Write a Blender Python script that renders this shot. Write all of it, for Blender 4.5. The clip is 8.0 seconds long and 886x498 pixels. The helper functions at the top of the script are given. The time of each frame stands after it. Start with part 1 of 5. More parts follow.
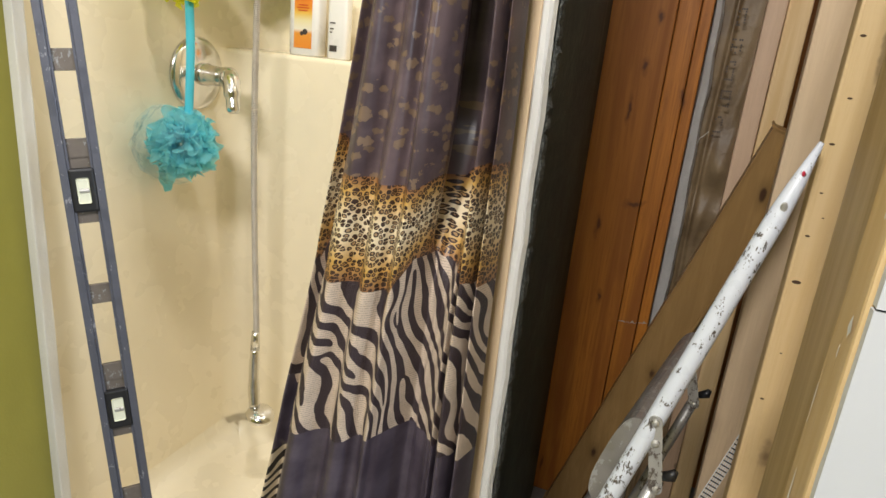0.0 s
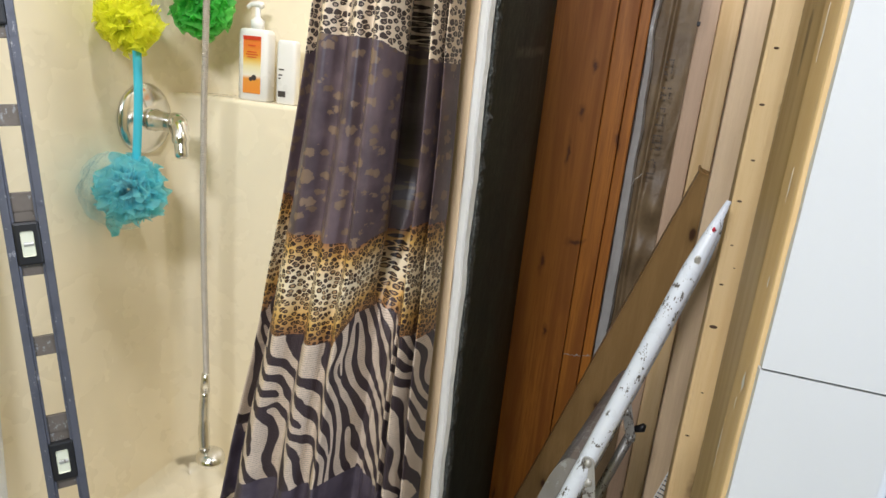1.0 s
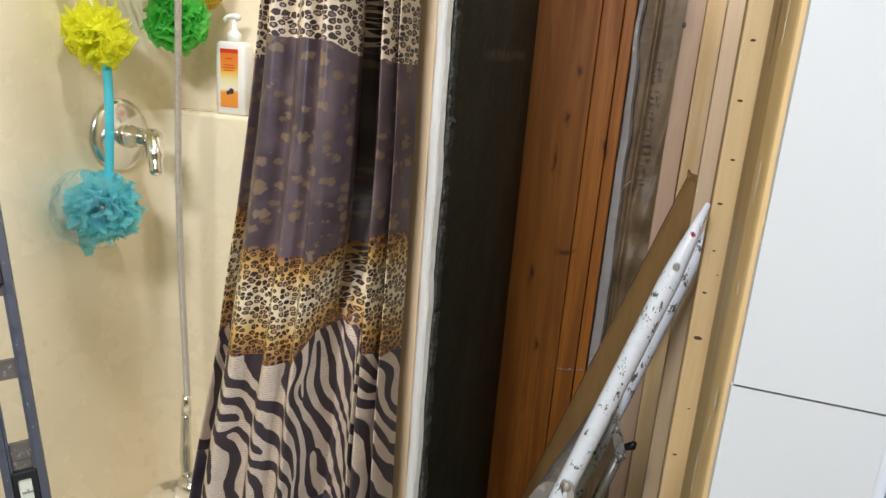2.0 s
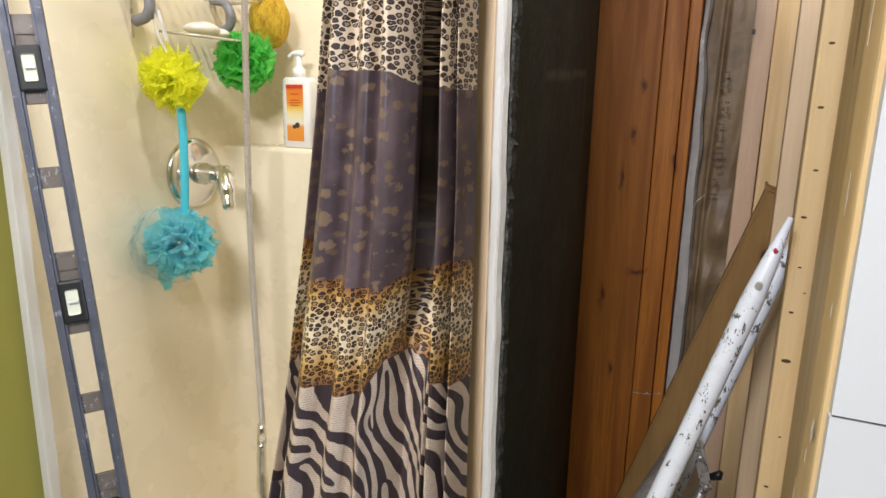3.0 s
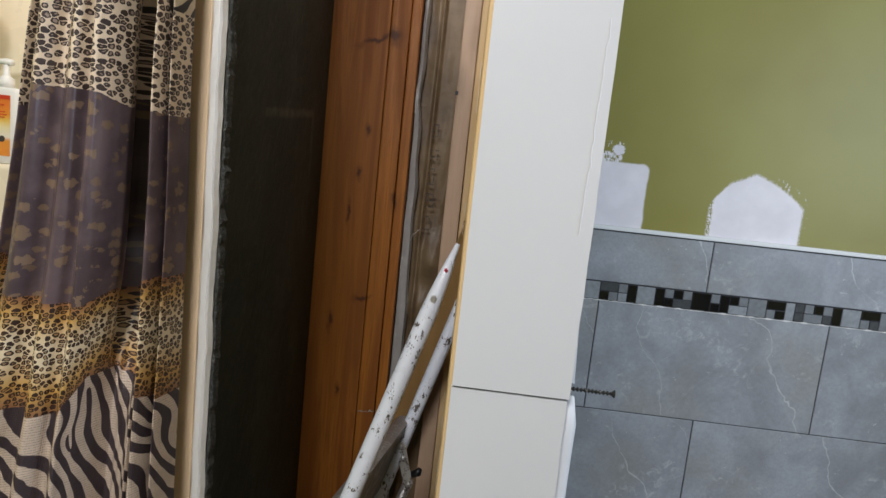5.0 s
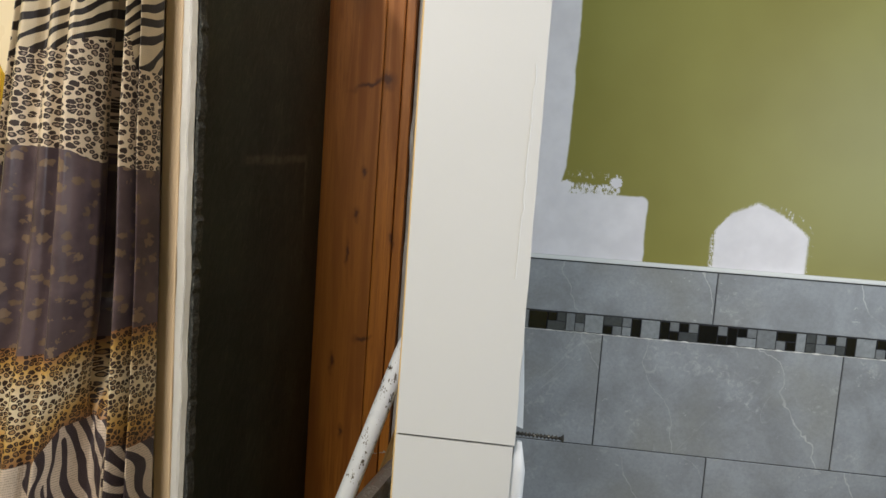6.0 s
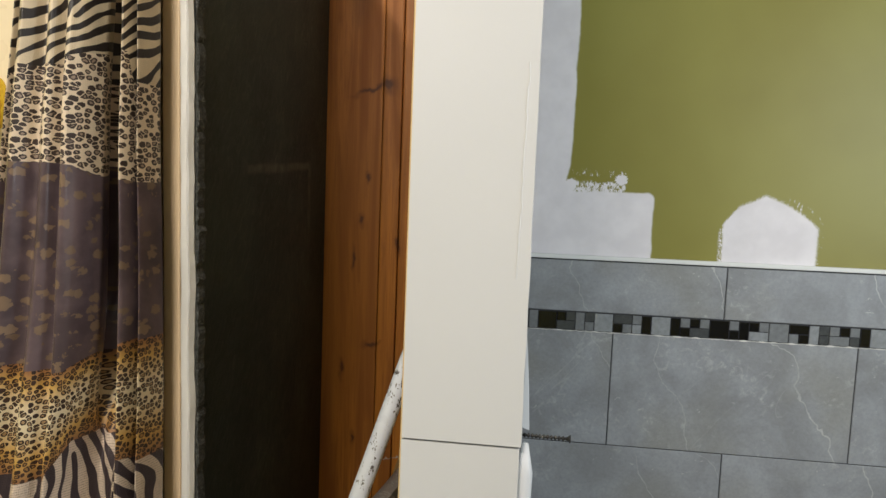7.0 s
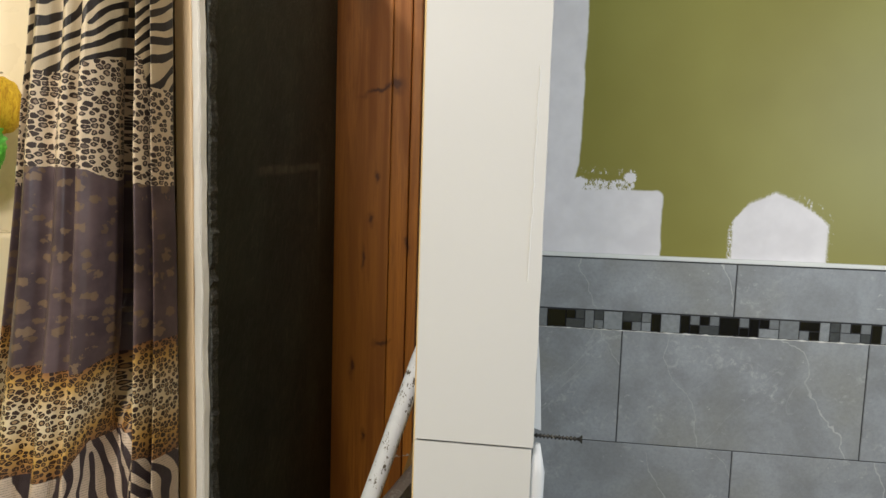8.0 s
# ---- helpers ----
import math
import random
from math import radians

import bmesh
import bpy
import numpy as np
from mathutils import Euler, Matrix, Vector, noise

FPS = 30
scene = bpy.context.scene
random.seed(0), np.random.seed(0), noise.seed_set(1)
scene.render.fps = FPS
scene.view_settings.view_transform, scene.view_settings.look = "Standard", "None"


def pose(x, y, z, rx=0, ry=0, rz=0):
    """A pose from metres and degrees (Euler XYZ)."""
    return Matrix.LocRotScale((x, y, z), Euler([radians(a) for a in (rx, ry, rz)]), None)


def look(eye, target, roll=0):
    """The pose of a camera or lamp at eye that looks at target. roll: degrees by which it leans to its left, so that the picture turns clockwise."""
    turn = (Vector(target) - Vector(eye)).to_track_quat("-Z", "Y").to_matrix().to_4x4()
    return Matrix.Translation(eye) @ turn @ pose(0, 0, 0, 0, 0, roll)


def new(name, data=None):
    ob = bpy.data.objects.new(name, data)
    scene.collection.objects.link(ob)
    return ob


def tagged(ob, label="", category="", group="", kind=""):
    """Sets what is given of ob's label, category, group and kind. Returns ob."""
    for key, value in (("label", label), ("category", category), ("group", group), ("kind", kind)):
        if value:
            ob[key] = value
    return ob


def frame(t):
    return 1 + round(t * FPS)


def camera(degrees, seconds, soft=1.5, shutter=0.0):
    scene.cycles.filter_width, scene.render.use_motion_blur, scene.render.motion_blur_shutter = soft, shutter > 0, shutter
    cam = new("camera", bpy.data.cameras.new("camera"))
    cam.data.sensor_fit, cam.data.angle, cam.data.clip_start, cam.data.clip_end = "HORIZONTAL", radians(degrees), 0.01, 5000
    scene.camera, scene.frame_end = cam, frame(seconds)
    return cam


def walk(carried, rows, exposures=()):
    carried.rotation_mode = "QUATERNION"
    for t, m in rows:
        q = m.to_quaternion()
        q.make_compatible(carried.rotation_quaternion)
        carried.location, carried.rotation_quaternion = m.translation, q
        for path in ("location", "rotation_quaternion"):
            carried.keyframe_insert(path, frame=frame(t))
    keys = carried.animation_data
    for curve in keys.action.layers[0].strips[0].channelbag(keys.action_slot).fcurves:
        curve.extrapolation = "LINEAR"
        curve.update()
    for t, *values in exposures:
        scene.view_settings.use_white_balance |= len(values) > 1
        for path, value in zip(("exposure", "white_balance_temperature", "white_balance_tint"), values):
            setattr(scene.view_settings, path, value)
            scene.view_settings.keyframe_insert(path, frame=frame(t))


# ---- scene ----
cam = camera(67.9, 8.0)
PATH = [
    (0, (-0.489, -1.728, 1.214), (-1.163, 0.05, 0.596), 5.7),
    (0.2, (-0.487, -1.724, 1.220), (-1.134, 0.081, 0.651), 6.6),
    (0.5, (-0.488, -1.727, 1.24), (-1.102, 0.108, 0.734), 6.5),
    (0.6, (-0.489, -1.723, 1.245), (-1.088, 0.115, 0.734), 6.5),
    (0.8, (-0.473, -1.734, 1.261), (-1.041, 0.098, 0.694), 5.6),
    (1, (-0.461, -1.748, 1.267), (-1.03, 0.091, 0.727), 5.9),
    (1.2, (-0.448, -1.742, 1.262), (-0.979, 0.111, 0.729), 6.3),
    (2.3, (-0.422, -1.675, 1.255), (-1.099, 0.144, 0.776), 2.3),
    (2.5, (-0.424, -1.673, 1.256), (-1.178, 0.118, 0.782), 0.8),
    (2.7, (-0.424, -1.673, 1.258), (-1.215, 0.106, 0.799), 0.4),
    (3, (-0.426, -1.675, 1.257), (-1.221, 0.106, 0.814), 1.2),
    (3.2, (-0.418, -1.684, 1.262), (-1.192, 0.106, 0.82), 2.3),
    (3.5, (-0.406, -1.676, 1.261), (-1.053, 0.174, 0.86), 4.1),
    (3.7, (-0.392, -1.674, 1.258), (-1.007, 0.192, 0.883), 5.4),
    (4, (-0.387, -1.696, 1.256), (-0.87, 0.218, 0.937), 6.5),
    (4.2, (-0.382, -1.713, 1.252), (-0.749, 0.23, 0.953), 5.2),
    (4.5, (-0.376, -1.741, 1.235), (-0.593, 0.223, 0.923), 6.6),
    (4.7, (-0.362, -1.748, 1.238), (-0.493, 0.223, 0.926), 7.2),
    (5, (-0.344, -1.757, 1.257), (-0.441, 0.221, 0.972), 6.0),
    (5.2, (-0.326, -1.755, 1.262), (-0.439, 0.226, 1.008), 6.8),
    (6.5, (-0.253, -1.75, 1.277), (-0.489, 0.228, 1.096), 2.6),
    (7, (-0.257, -1.747, 1.273), (-0.483, 0.232, 1.093), 2.2),
    (7.2, (-0.257, -1.751, 1.280), (-0.477, 0.228, 1.093), 0.5),
    (7.5, (-0.258, -1.749, 1.276), (-0.497, 0.228, 1.093), 1.5),
    (8, (-0.26, -1.753, 1.279), (-0.509, 0.222, 1.088), 1.8),
]
walk(cam, [(t, look(eye, target, roll)) for t, eye, target, roll in PATH],
     [(0.0, 0.2, 6250, 13), (1.0, 0.17, 5800, 13), (1.2, 0.17, 5800, 13), (2.5, 0.1, 5950, 16), (3.0, 0.2, 5950, 17), (3.5, 0.17, 5900, 16), (4.0, 0.03, 5900, 17), (4.5, -0.22, 5900, 17), (5.2, -0.34, 6100, 15), (6.3, -0.27, 6650, 13), (8.0, -0.25, 6800, 13)])

# ---- light ----
world = bpy.data.worlds.new("world")
scene.world = world
world.use_nodes = True
world.node_tree.nodes["Background"].inputs["Color"].default_value = (0.75, 0.85, 1.0, 1)
world.node_tree.nodes["Background"].inputs["Strength"].default_value = 0.15


def area_lamp(name, at, target, size, size_y, watts, colour):
    data = bpy.data.lights.new(name, "AREA")
    data.shape, data.size, data.size_y, data.energy, data.color = "RECTANGLE", size, size_y, watts, colour
    ob = new(name, data)
    ob.matrix_world = look(at, target)
    return ob


area_lamp("ceiling_lamp", (-0.72, -2.5, 2.38), (-0.70, -1.0, 0.7), 0.6, 0.5, 62, (1.0, 0.967, 0.905))
area_lamp("shower_ceiling_lamp", (-1.06, -0.95, 2.38), (-0.98, -0.5, 0.9), 0.08, 0.08, 10, (1.0, 0.955, 0.86))
area_lamp("window_daylight", (1.55, -1.7, 1.55), (-0.3, -0.9, 1.2), 0.9, 1.1, 34, (0.76, 0.89, 1.0))

# ---- node helpers ----


def material(name, rough=0.6, metal=0.0, colour=(0.5, 0.5, 0.5)):
    m = bpy.data.materials.new(name)
    m.use_nodes = True
    b = m.node_tree.nodes["Principled BSDF"]
    b.inputs["Roughness"].default_value, b.inputs["Metallic"].default_value = rough, metal
    b.inputs["Base Color"].default_value = (*colour, 1)
    return m, m.node_tree, b


def put(nt, socket, value):
    if isinstance(value, bpy.types.NodeSocket):
        nt.links.new(value, socket)
    elif isinstance(value, tuple) and len(value) == 3 and socket.type == "RGBA":
        socket.default_value = (*value, 1)
    else:
        socket.default_value = value


def coords(nt, kind="Object"):
    return nt.nodes.new("ShaderNodeTexCoord").outputs[kind]


def uv(nt, name):
    n = nt.nodes.new("ShaderNodeUVMap")
    n.uv_map = name
    return n.outputs[0]


def rnd(nt):
    return nt.nodes.new("ShaderNodeObjectInfo").outputs["Random"]


def mapping(nt, vec, scale=(1, 1, 1), loc=(0, 0, 0), rot=(0, 0, 0)):
    n = nt.nodes.new("ShaderNodeMapping")
    nt.links.new(vec, n.inputs[0])
    put(nt, n.inputs["Scale"], scale)
    put(nt, n.inputs["Location"], loc)
    n.inputs["Rotation"].default_value = rot
    return n.outputs[0]


def tex(nt, vec, scale, detail=3.0, rough=0.55, warp=0.0, w=None):
    n = nt.nodes.new("ShaderNodeTexNoise")
    if w is not None:
        n.noise_dimensions = "4D"
        put(nt, n.inputs["W"], w)
    nt.links.new(vec, n.inputs["Vector"])
    n.inputs["Scale"].default_value, n.inputs["Detail"].default_value = scale, detail
    n.inputs["Roughness"].default_value, n.inputs["Distortion"].default_value = rough, warp
    return n.outputs["Fac"]


def cells(nt, vec, scale, feature="F1", jitter=1.0, out="Distance", flat=False):
    n = nt.nodes.new("ShaderNodeTexVoronoi")
    n.voronoi_dimensions = "2D" if flat else "3D"
    n.feature = feature
    nt.links.new(vec, n.inputs["Vector"])
    n.inputs["Scale"].default_value, n.inputs["Randomness"].default_value = scale, jitter
    return n.outputs[out]


def calc(nt, op, a, b=0.0, c=0.0):
    n = nt.nodes.new("ShaderNodeMath")
    n.operation = op
    put(nt, n.inputs[0], a)
    put(nt, n.inputs[1], b)
    put(nt, n.inputs[2], c)
    return n.outputs[0]


def split(nt, vec):
    n = nt.nodes.new("ShaderNodeSeparateXYZ")
    nt.links.new(vec, n.inputs[0])
    return n.outputs[0], n.outputs[1], n.outputs[2]


def step(nt, value, lo, hi, a=0.0, b=1.0):
    n = nt.nodes.new("ShaderNodeMapRange")
    n.interpolation_type = "SMOOTHSTEP"
    for i, v in enumerate((value, lo, hi, a, b)):
        put(nt, n.inputs[i], v)
    return n.outputs[0]


def mix(nt, fac, a, b):
    n = nt.nodes.new("ShaderNodeMix")
    n.data_type = "RGBA"
    put(nt, n.inputs[0], fac)
    put(nt, n.inputs[6], a)
    put(nt, n.inputs[7], b)
    return n.outputs[2]


def ramp(nt, fac, stops):
    n = nt.nodes.new("ShaderNodeValToRGB")
    nt.links.new(fac, n.inputs[0])
    e = n.color_ramp.elements
    while len(e) < len(stops):
        e.new(0.5)
    for el, (p, c) in zip(e, stops):
        el.position, el.color = p, (*c, 1)
    return n.outputs[0]


def bump(nt, b, height, strength=0.3, depth=0.01):
    n = nt.nodes.new("ShaderNodeBump")
    n.inputs["Strength"].default_value, n.inputs["Distance"].default_value = strength, depth
    nt.links.new(height, n.inputs["Height"])
    nt.links.new(n.outputs[0], b.inputs["Normal"])


# ---- materials ----


def painted(name, colour, rough=0.55, spread=0.05, relief=0.15):
    m, nt, b = material(name, rough)
    p = coords(nt)
    big, fine = tex(nt, p, 2.2, 4), tex(nt, p, 160, 2)
    dark = tuple(c * (1 - spread * 2.2) for c in colour)
    put(nt, b.inputs["Base Color"], mix(nt, step(nt, big, 0.3, 0.7), dark, colour))
    put(nt, b.inputs["Roughness"], step(nt, tex(nt, p, 9, 3), 0.3, 0.7, rough - 0.08, rough + 0.08))
    bump(nt, b, fine, relief, 0.002)
    return m


def wood(name, light, dark, knot=(0.06, 0.025, 0.01), rough=0.55, along="Z", density=3.2, streaks=0.86, marks=()):
    m, nt, b = material(name, rough)
    p = coords(nt)
    r = rnd(nt)
    big = {"Z": (1, 1, 0.045), "X": (0.045, 1, 1), "Y": (1, 0.045, 1)}[along]
    q = mapping(nt, p, big)
    base = tex(nt, q, 26, 4, 0.6, 1.2, w=calc(nt, "MULTIPLY", r, 40.0))
    fine = tex(nt, q, 260, 4, 0.65, 0.2, w=calc(nt, "MULTIPLY", r, 17.0))
    tone = tex(nt, p, 1.6, 2, 0.5, w=calc(nt, "MULTIPLY", r, 29.0))
    c = mix(nt, step(nt, base, 0.32, 0.68), dark, light)
    c = mix(nt, calc(nt, "MULTIPLY", step(nt, fine, 0.46, 0.66), 0.6), c, dark)
    c = mix(nt, calc(nt, "MULTIPLY", step(nt, tone, 0.42, 0.68), 0.5), c, tuple(x * 0.62 for x in light))
    kq = mapping(nt, p, {"Z": (1, 1, 0.42), "X": (0.42, 1, 1), "Y": (1, 0.42, 1)}[along])
    warped = calc(nt, "ADD", cells(nt, kq, density * 4.2), calc(nt, "MULTIPLY", tex(nt, p, 60, 2), 0.06))
    spot = step(nt, warped, 0.085, 0.15, 1.0, 0.0)
    halo = step(nt, warped, 0.1, 0.34, 0.6, 0.0)
    c = mix(nt, halo, c, tuple(x * 0.55 for x in dark))
    c = mix(nt, spot, c, knot)
    # short dark pitch streaks along the grain
    wob = nt.nodes.new("ShaderNodeTexNoise")
    nt.links.new(p, wob.inputs["Vector"])
    wob.inputs["Scale"].default_value, wob.inputs["Detail"].default_value = 30, 3
    shove = nt.nodes.new("ShaderNodeVectorMath")
    shove.operation = "MULTIPLY_ADD"
    nt.links.new(wob.outputs["Color"], shove.inputs[0])
    shove.inputs[1].default_value = (0.02, 0.02, 0.05)
    nt.links.new(p, shove.inputs[2])
    dq = mapping(nt, shove.outputs[0], {"Z": (1, 1, 0.2), "X": (0.2, 1, 1), "Y": (1, 0.2, 1)}[along])
    n = nt.nodes.new("ShaderNodeTexVoronoi")
    nt.links.new(dq, n.inputs["Vector"])
    n.inputs["Scale"].default_value = 26
    pr, pg, _ = split(nt, n.outputs["Color"])
    dash = calc(nt, "MULTIPLY", step(nt, calc(nt, "SUBTRACT", n.outputs["Distance"], calc(nt, "MULTIPLY", calc(nt, "MULTIPLY", pg, pg), 0.26)), 0.03, 0.12, 1.0, 0.0), step(nt, pr, streaks - 0.02, streaks + 0.02))
    c = mix(nt, calc(nt, "MULTIPLY", dash, 0.85), c, tuple(x * 0.4 for x in dark))
    # named knots: x, z, half width, half height, slope
    px, _, pz = split(nt, shove.outputs[0])
    for mx, mz, mw, mh, slope in marks:
        dx = calc(nt, "SUBTRACT", px, mx + 0.01)
        dz = calc(nt, "SUBTRACT", calc(nt, "SUBTRACT", pz, mz + 0.025), calc(nt, "MULTIPLY", dx, slope))
        ex, ez = calc(nt, "DIVIDE", dx, mw), calc(nt, "DIVIDE", dz, mh)
        far = calc(nt, "SQRT", calc(nt, "ADD", calc(nt, "MULTIPLY", ex, ex), calc(nt, "MULTIPLY", ez, ez)))
        c = mix(nt, step(nt, far, 0.9, 2.6, 0.55, 0.0), c, tuple(x * 0.5 for x in dark))
        c = mix(nt, step(nt, far, 0.5, 1.3, 0.75, 0.0), c, knot)
    put(nt, b.inputs["Base Color"], c)
    put(nt, b.inputs["Roughness"], step(nt, base, 0.2, 0.8, rough + 0.12, rough - 0.1))
    bump(nt, b, calc(nt, "ADD", fine, calc(nt, "MULTIPLY", base, 0.6)), 0.25, 0.003)
    return m


def metal(name, colour, rough=0.15, wear=0.0, under=(0.2, 0.18, 0.16), metallic=1.0):
    m, nt, b = material(name, rough, metallic, colour)
    p = coords(nt)
    put(nt, b.inputs["Roughness"], step(nt, tex(nt, p, 40, 3), 0.3, 0.7, rough * 0.7, rough * 1.5))
    if wear:
        k = calc(nt, "ADD", tex(nt, p, 34, 5, 0.75), calc(nt, "MULTIPLY", tex(nt, mapping(nt, p, (1, 1, 0.3)), 240, 4, 0.7), 0.5))
        mask = step(nt, k, 0.86 - wear, 0.9 - wear)
        put(nt, b.inputs["Base Color"], mix(nt, mask, colour, under))
        bump(nt, b, mask, 0.3, -0.001)
    return m


WHITE = painted("white_primer_paint", (0.61, 0.61, 0.615), 0.6, 0.02, 0.03)
WHITE_EDGE = painted("white_plaster_edge", (0.78, 0.77, 0.73), 0.5, 0.08, 0.5)
GREEN = painted("olive_green_wall_paint", (0.31, 0.285, 0.05), 0.5, 0.05)
CEILING = painted("ceiling_paint", (0.8, 0.8, 0.78), 0.7, 0.03)
CREAM = painted("cream_fibreglass", (0.87, 0.775, 0.575), 0.28, 0.025, 0.05)
PAN = painted("shower_pan_acrylic", (0.86, 0.78, 0.6), 0.25, 0.03, 0.05)
CREAM_STRIP = painted("tan_flange_paint", (0.76, 0.57, 0.36), 0.5, 0.08)
FLOOR = painted("grey_floor_tile", (0.25, 0.24, 0.23), 0.5, 0.12)
BACK_KNOTS = ((-0.622, 0.868, 0.014, 0.005, 0.25), (-0.636, 1.515, 0.03, 0.005, 0.35), (-0.592, 1.525, 0.012, 0.012, 0.0), (-0.655, 1.19, 0.004, 0.011, 0.0), (-0.674, 1.09, 0.003, 0.02, 0.0), (-0.70, 0.80, 0.004, 0.018, 0.0), (-0.56, 1.13, 0.004, 0.02, 0.0), (-0.64, 1.30, 0.003, 0.008, 0.0), (-0.665, 0.62, 0.004, 0.012, 0.0))
W_BACK = wood("aged_orange_pine", (0.52, 0.19, 0.024), (0.29, 0.092, 0.01), (0.07, 0.018, 0.006), density=1.5, streaks=0.9, marks=BACK_KNOTS)
W_PALE = wood("pale_spruce", (0.82, 0.62, 0.40), (0.71, 0.52, 0.315), density=1.6)
W_YELLOW = wood("yellow_pine", (0.78, 0.57, 0.30), (0.68, 0.46, 0.21), density=1.6)
W_STAIN = wood("stained_edge_wood", (0.60, 0.44, 0.225), (0.47, 0.32, 0.145), rough=0.4, density=1.6)
W_PINK = wood("pinkish_spruce", (0.69, 0.49, 0.33), (0.58, 0.395, 0.255), density=1.8)
W_BROWN = wood("brown_varnished_board", (0.42, 0.25, 0.09), (0.29, 0.165, 0.052), rough=0.4)
CHROME = metal("chrome", (0.78, 0.77, 0.75), 0.16)
WIRE = metal("satin_steel_wire", (0.66, 0.62, 0.55), 0.35, metallic=0.55)
BRACKET = painted("grey_bracket_plastic", (0.24, 0.24, 0.25), 0.4, 0.05)
HOSE = metal("ribbed_hose_steel", (0.5, 0.46, 0.4), 0.5, metallic=0.4)
TREAD = metal("dark_pressed_steel", (0.3, 0.28, 0.26), 0.42, 0.06, (0.42, 0.41, 0.4), 0.6)
STEEL = metal("galvanised_steel", (0.56, 0.55, 0.53), 0.4, 0.06, (0.2, 0.17, 0.15), 0.6)
WORN = metal("worn_white_enamel", (0.69, 0.73, 0.81), 0.35, 0.03, (0.09, 0.075, 0.065), 0.0)
LEVEL_GREY = metal("dusty_grey_aluminium", (0.105, 0.11, 0.14), 0.45, -0.02, (0.3, 0.3, 0.33), 0.35)
LEVEL_WEB = metal("grey_brown_level_web", (0.16, 0.135, 0.115), 0.5, 0.02, (0.3, 0.3, 0.3), 0.3)
BLACK = material("black_plastic", 0.45, 0.0, (0.012, 0.012, 0.014))[0]
SCREW = metal("black_phosphate_screw", (0.05, 0.048, 0.045), 0.4, 0.05, (0.3, 0.28, 0.25), 0.8)
PLASTIC_WHITE = painted("white_plastic_bottle", (0.82, 0.8, 0.76), 0.3, 0.02, 0.02)
SOAP = painted("pale_soap", (0.82, 0.75, 0.64), 0.4, 0.04, 0.1)
DARK_INK = material("dark_print", 0.6, 0.0, (0.05, 0.04, 0.035))[0]
KNOT = material("dark_knot", 0.8, 0.0, (0.06, 0.03, 0.012))[0]
RED_PAINT = material("red_paint_drip", 0.4, 0.0, (0.5, 0.02, 0.05))[0]
CORD = painted("white_cord", (0.8, 0.78, 0.74), 0.7, 0.05)
GROUT = painted("dark_grey_mortar", (0.035, 0.035, 0.037), 0.9, 0.2, 0.6)
JOINT = material("dark_joint", 0.9, 0.0, (0.02, 0.018, 0.016))[0]


def dark_panel():
    m, nt, b = material("black_waterproof_board", 0.62)
    p = coords(nt)
    scr = tex(nt, mapping(nt, mapping(nt, p, rot=(0.6, 0, 0)), (1, 1, 0.4)), 95, 5, 0.75, 1.2)
    fuzz = tex(nt, p, 260, 4, 0.75, 1.2)
    dust = tex(nt, p, 5, 4, 0.6)
    c = mix(nt, step(nt, dust, 0.35, 0.7), (0.018, 0.030, 0.029), (0.039, 0.057, 0.053))
    c = mix(nt, step(nt, fuzz, 0.45, 0.75, 0.0, 0.5), c, (0.085, 0.115, 0.1))
    c = mix(nt, calc(nt, "MULTIPLY", step(nt, scr, 0.54, 0.68), step(nt, dust, 0.45, 0.65, 0.05, 0.5)), c, (0.1, 0.13, 0.115))
    x, y, z = split(nt, p)
    wob = calc(nt, "MULTIPLY", calc(nt, "SUBTRACT", tex(nt, p, 9, 3), 0.5), 0.012)
    line = calc(nt, "ABSOLUTE", calc(nt, "SUBTRACT", calc(nt, "ADD", z, wob), calc(nt, "ADD", 1.302, calc(nt, "MULTIPLY", calc(nt, "ADD", y, 0.54), 0.05))))
    inside = calc(nt, "MULTIPLY", step(nt, y, -0.76, -0.72), step(nt, y, -0.33, -0.29, 1.0, 0.0))
    line = calc(nt, "MULTIPLY", step(nt, line, 0.002, 0.012, 1.0, 0.0), inside)
    post = calc(nt, "MULTIPLY", step(nt, calc(nt, "ABSOLUTE", calc(nt, "SUBTRACT", calc(nt, "ADD", y, wob), -0.305)), 0.004, 0.02, 0.6, 0.0), calc(nt, "MULTIPLY", step(nt, z, 1.31, 1.33, 1.0, 0.0), step(nt, z, 1.05, 1.25)))
    line = calc(nt, "MULTIPLY", calc(nt, "MAXIMUM", line, post), step(nt, tex(nt, p, 30, 3), 0.3, 0.7, 0.2, 0.75))
    c = mix(nt, line, c, (0.18, 0.17, 0.15))
    put(nt, b.inputs["Base Color"], c)
    b.inputs["Specular IOR Level"].default_value = 0.3
    put(nt, b.inputs["Roughness"], step(nt, scr, 0.3, 0.8, 0.7, 0.5))
    bump(nt, b, calc(nt, "ADD", scr, calc(nt, "MULTIPLY", fuzz, 0.5)), 0.5, 0.003)
    return m


DARK = dark_panel()


def fuzzy_edge():
    m, nt, b = material("torn_board_edge", 0.9)
    p = coords(nt)
    f = tex(nt, p, 330, 4, 0.8, 0.8)
    put(nt, b.inputs["Base Color"], ramp(nt, f, [(0.4, (0.02, 0.022, 0.02)), (0.55, (0.1, 0.105, 0.098)), (0.75, (0.42, 0.43, 0.4))]))
    bump(nt, b, f, 0.9, 0.004)
    return m


FUZZ = fuzzy_edge()


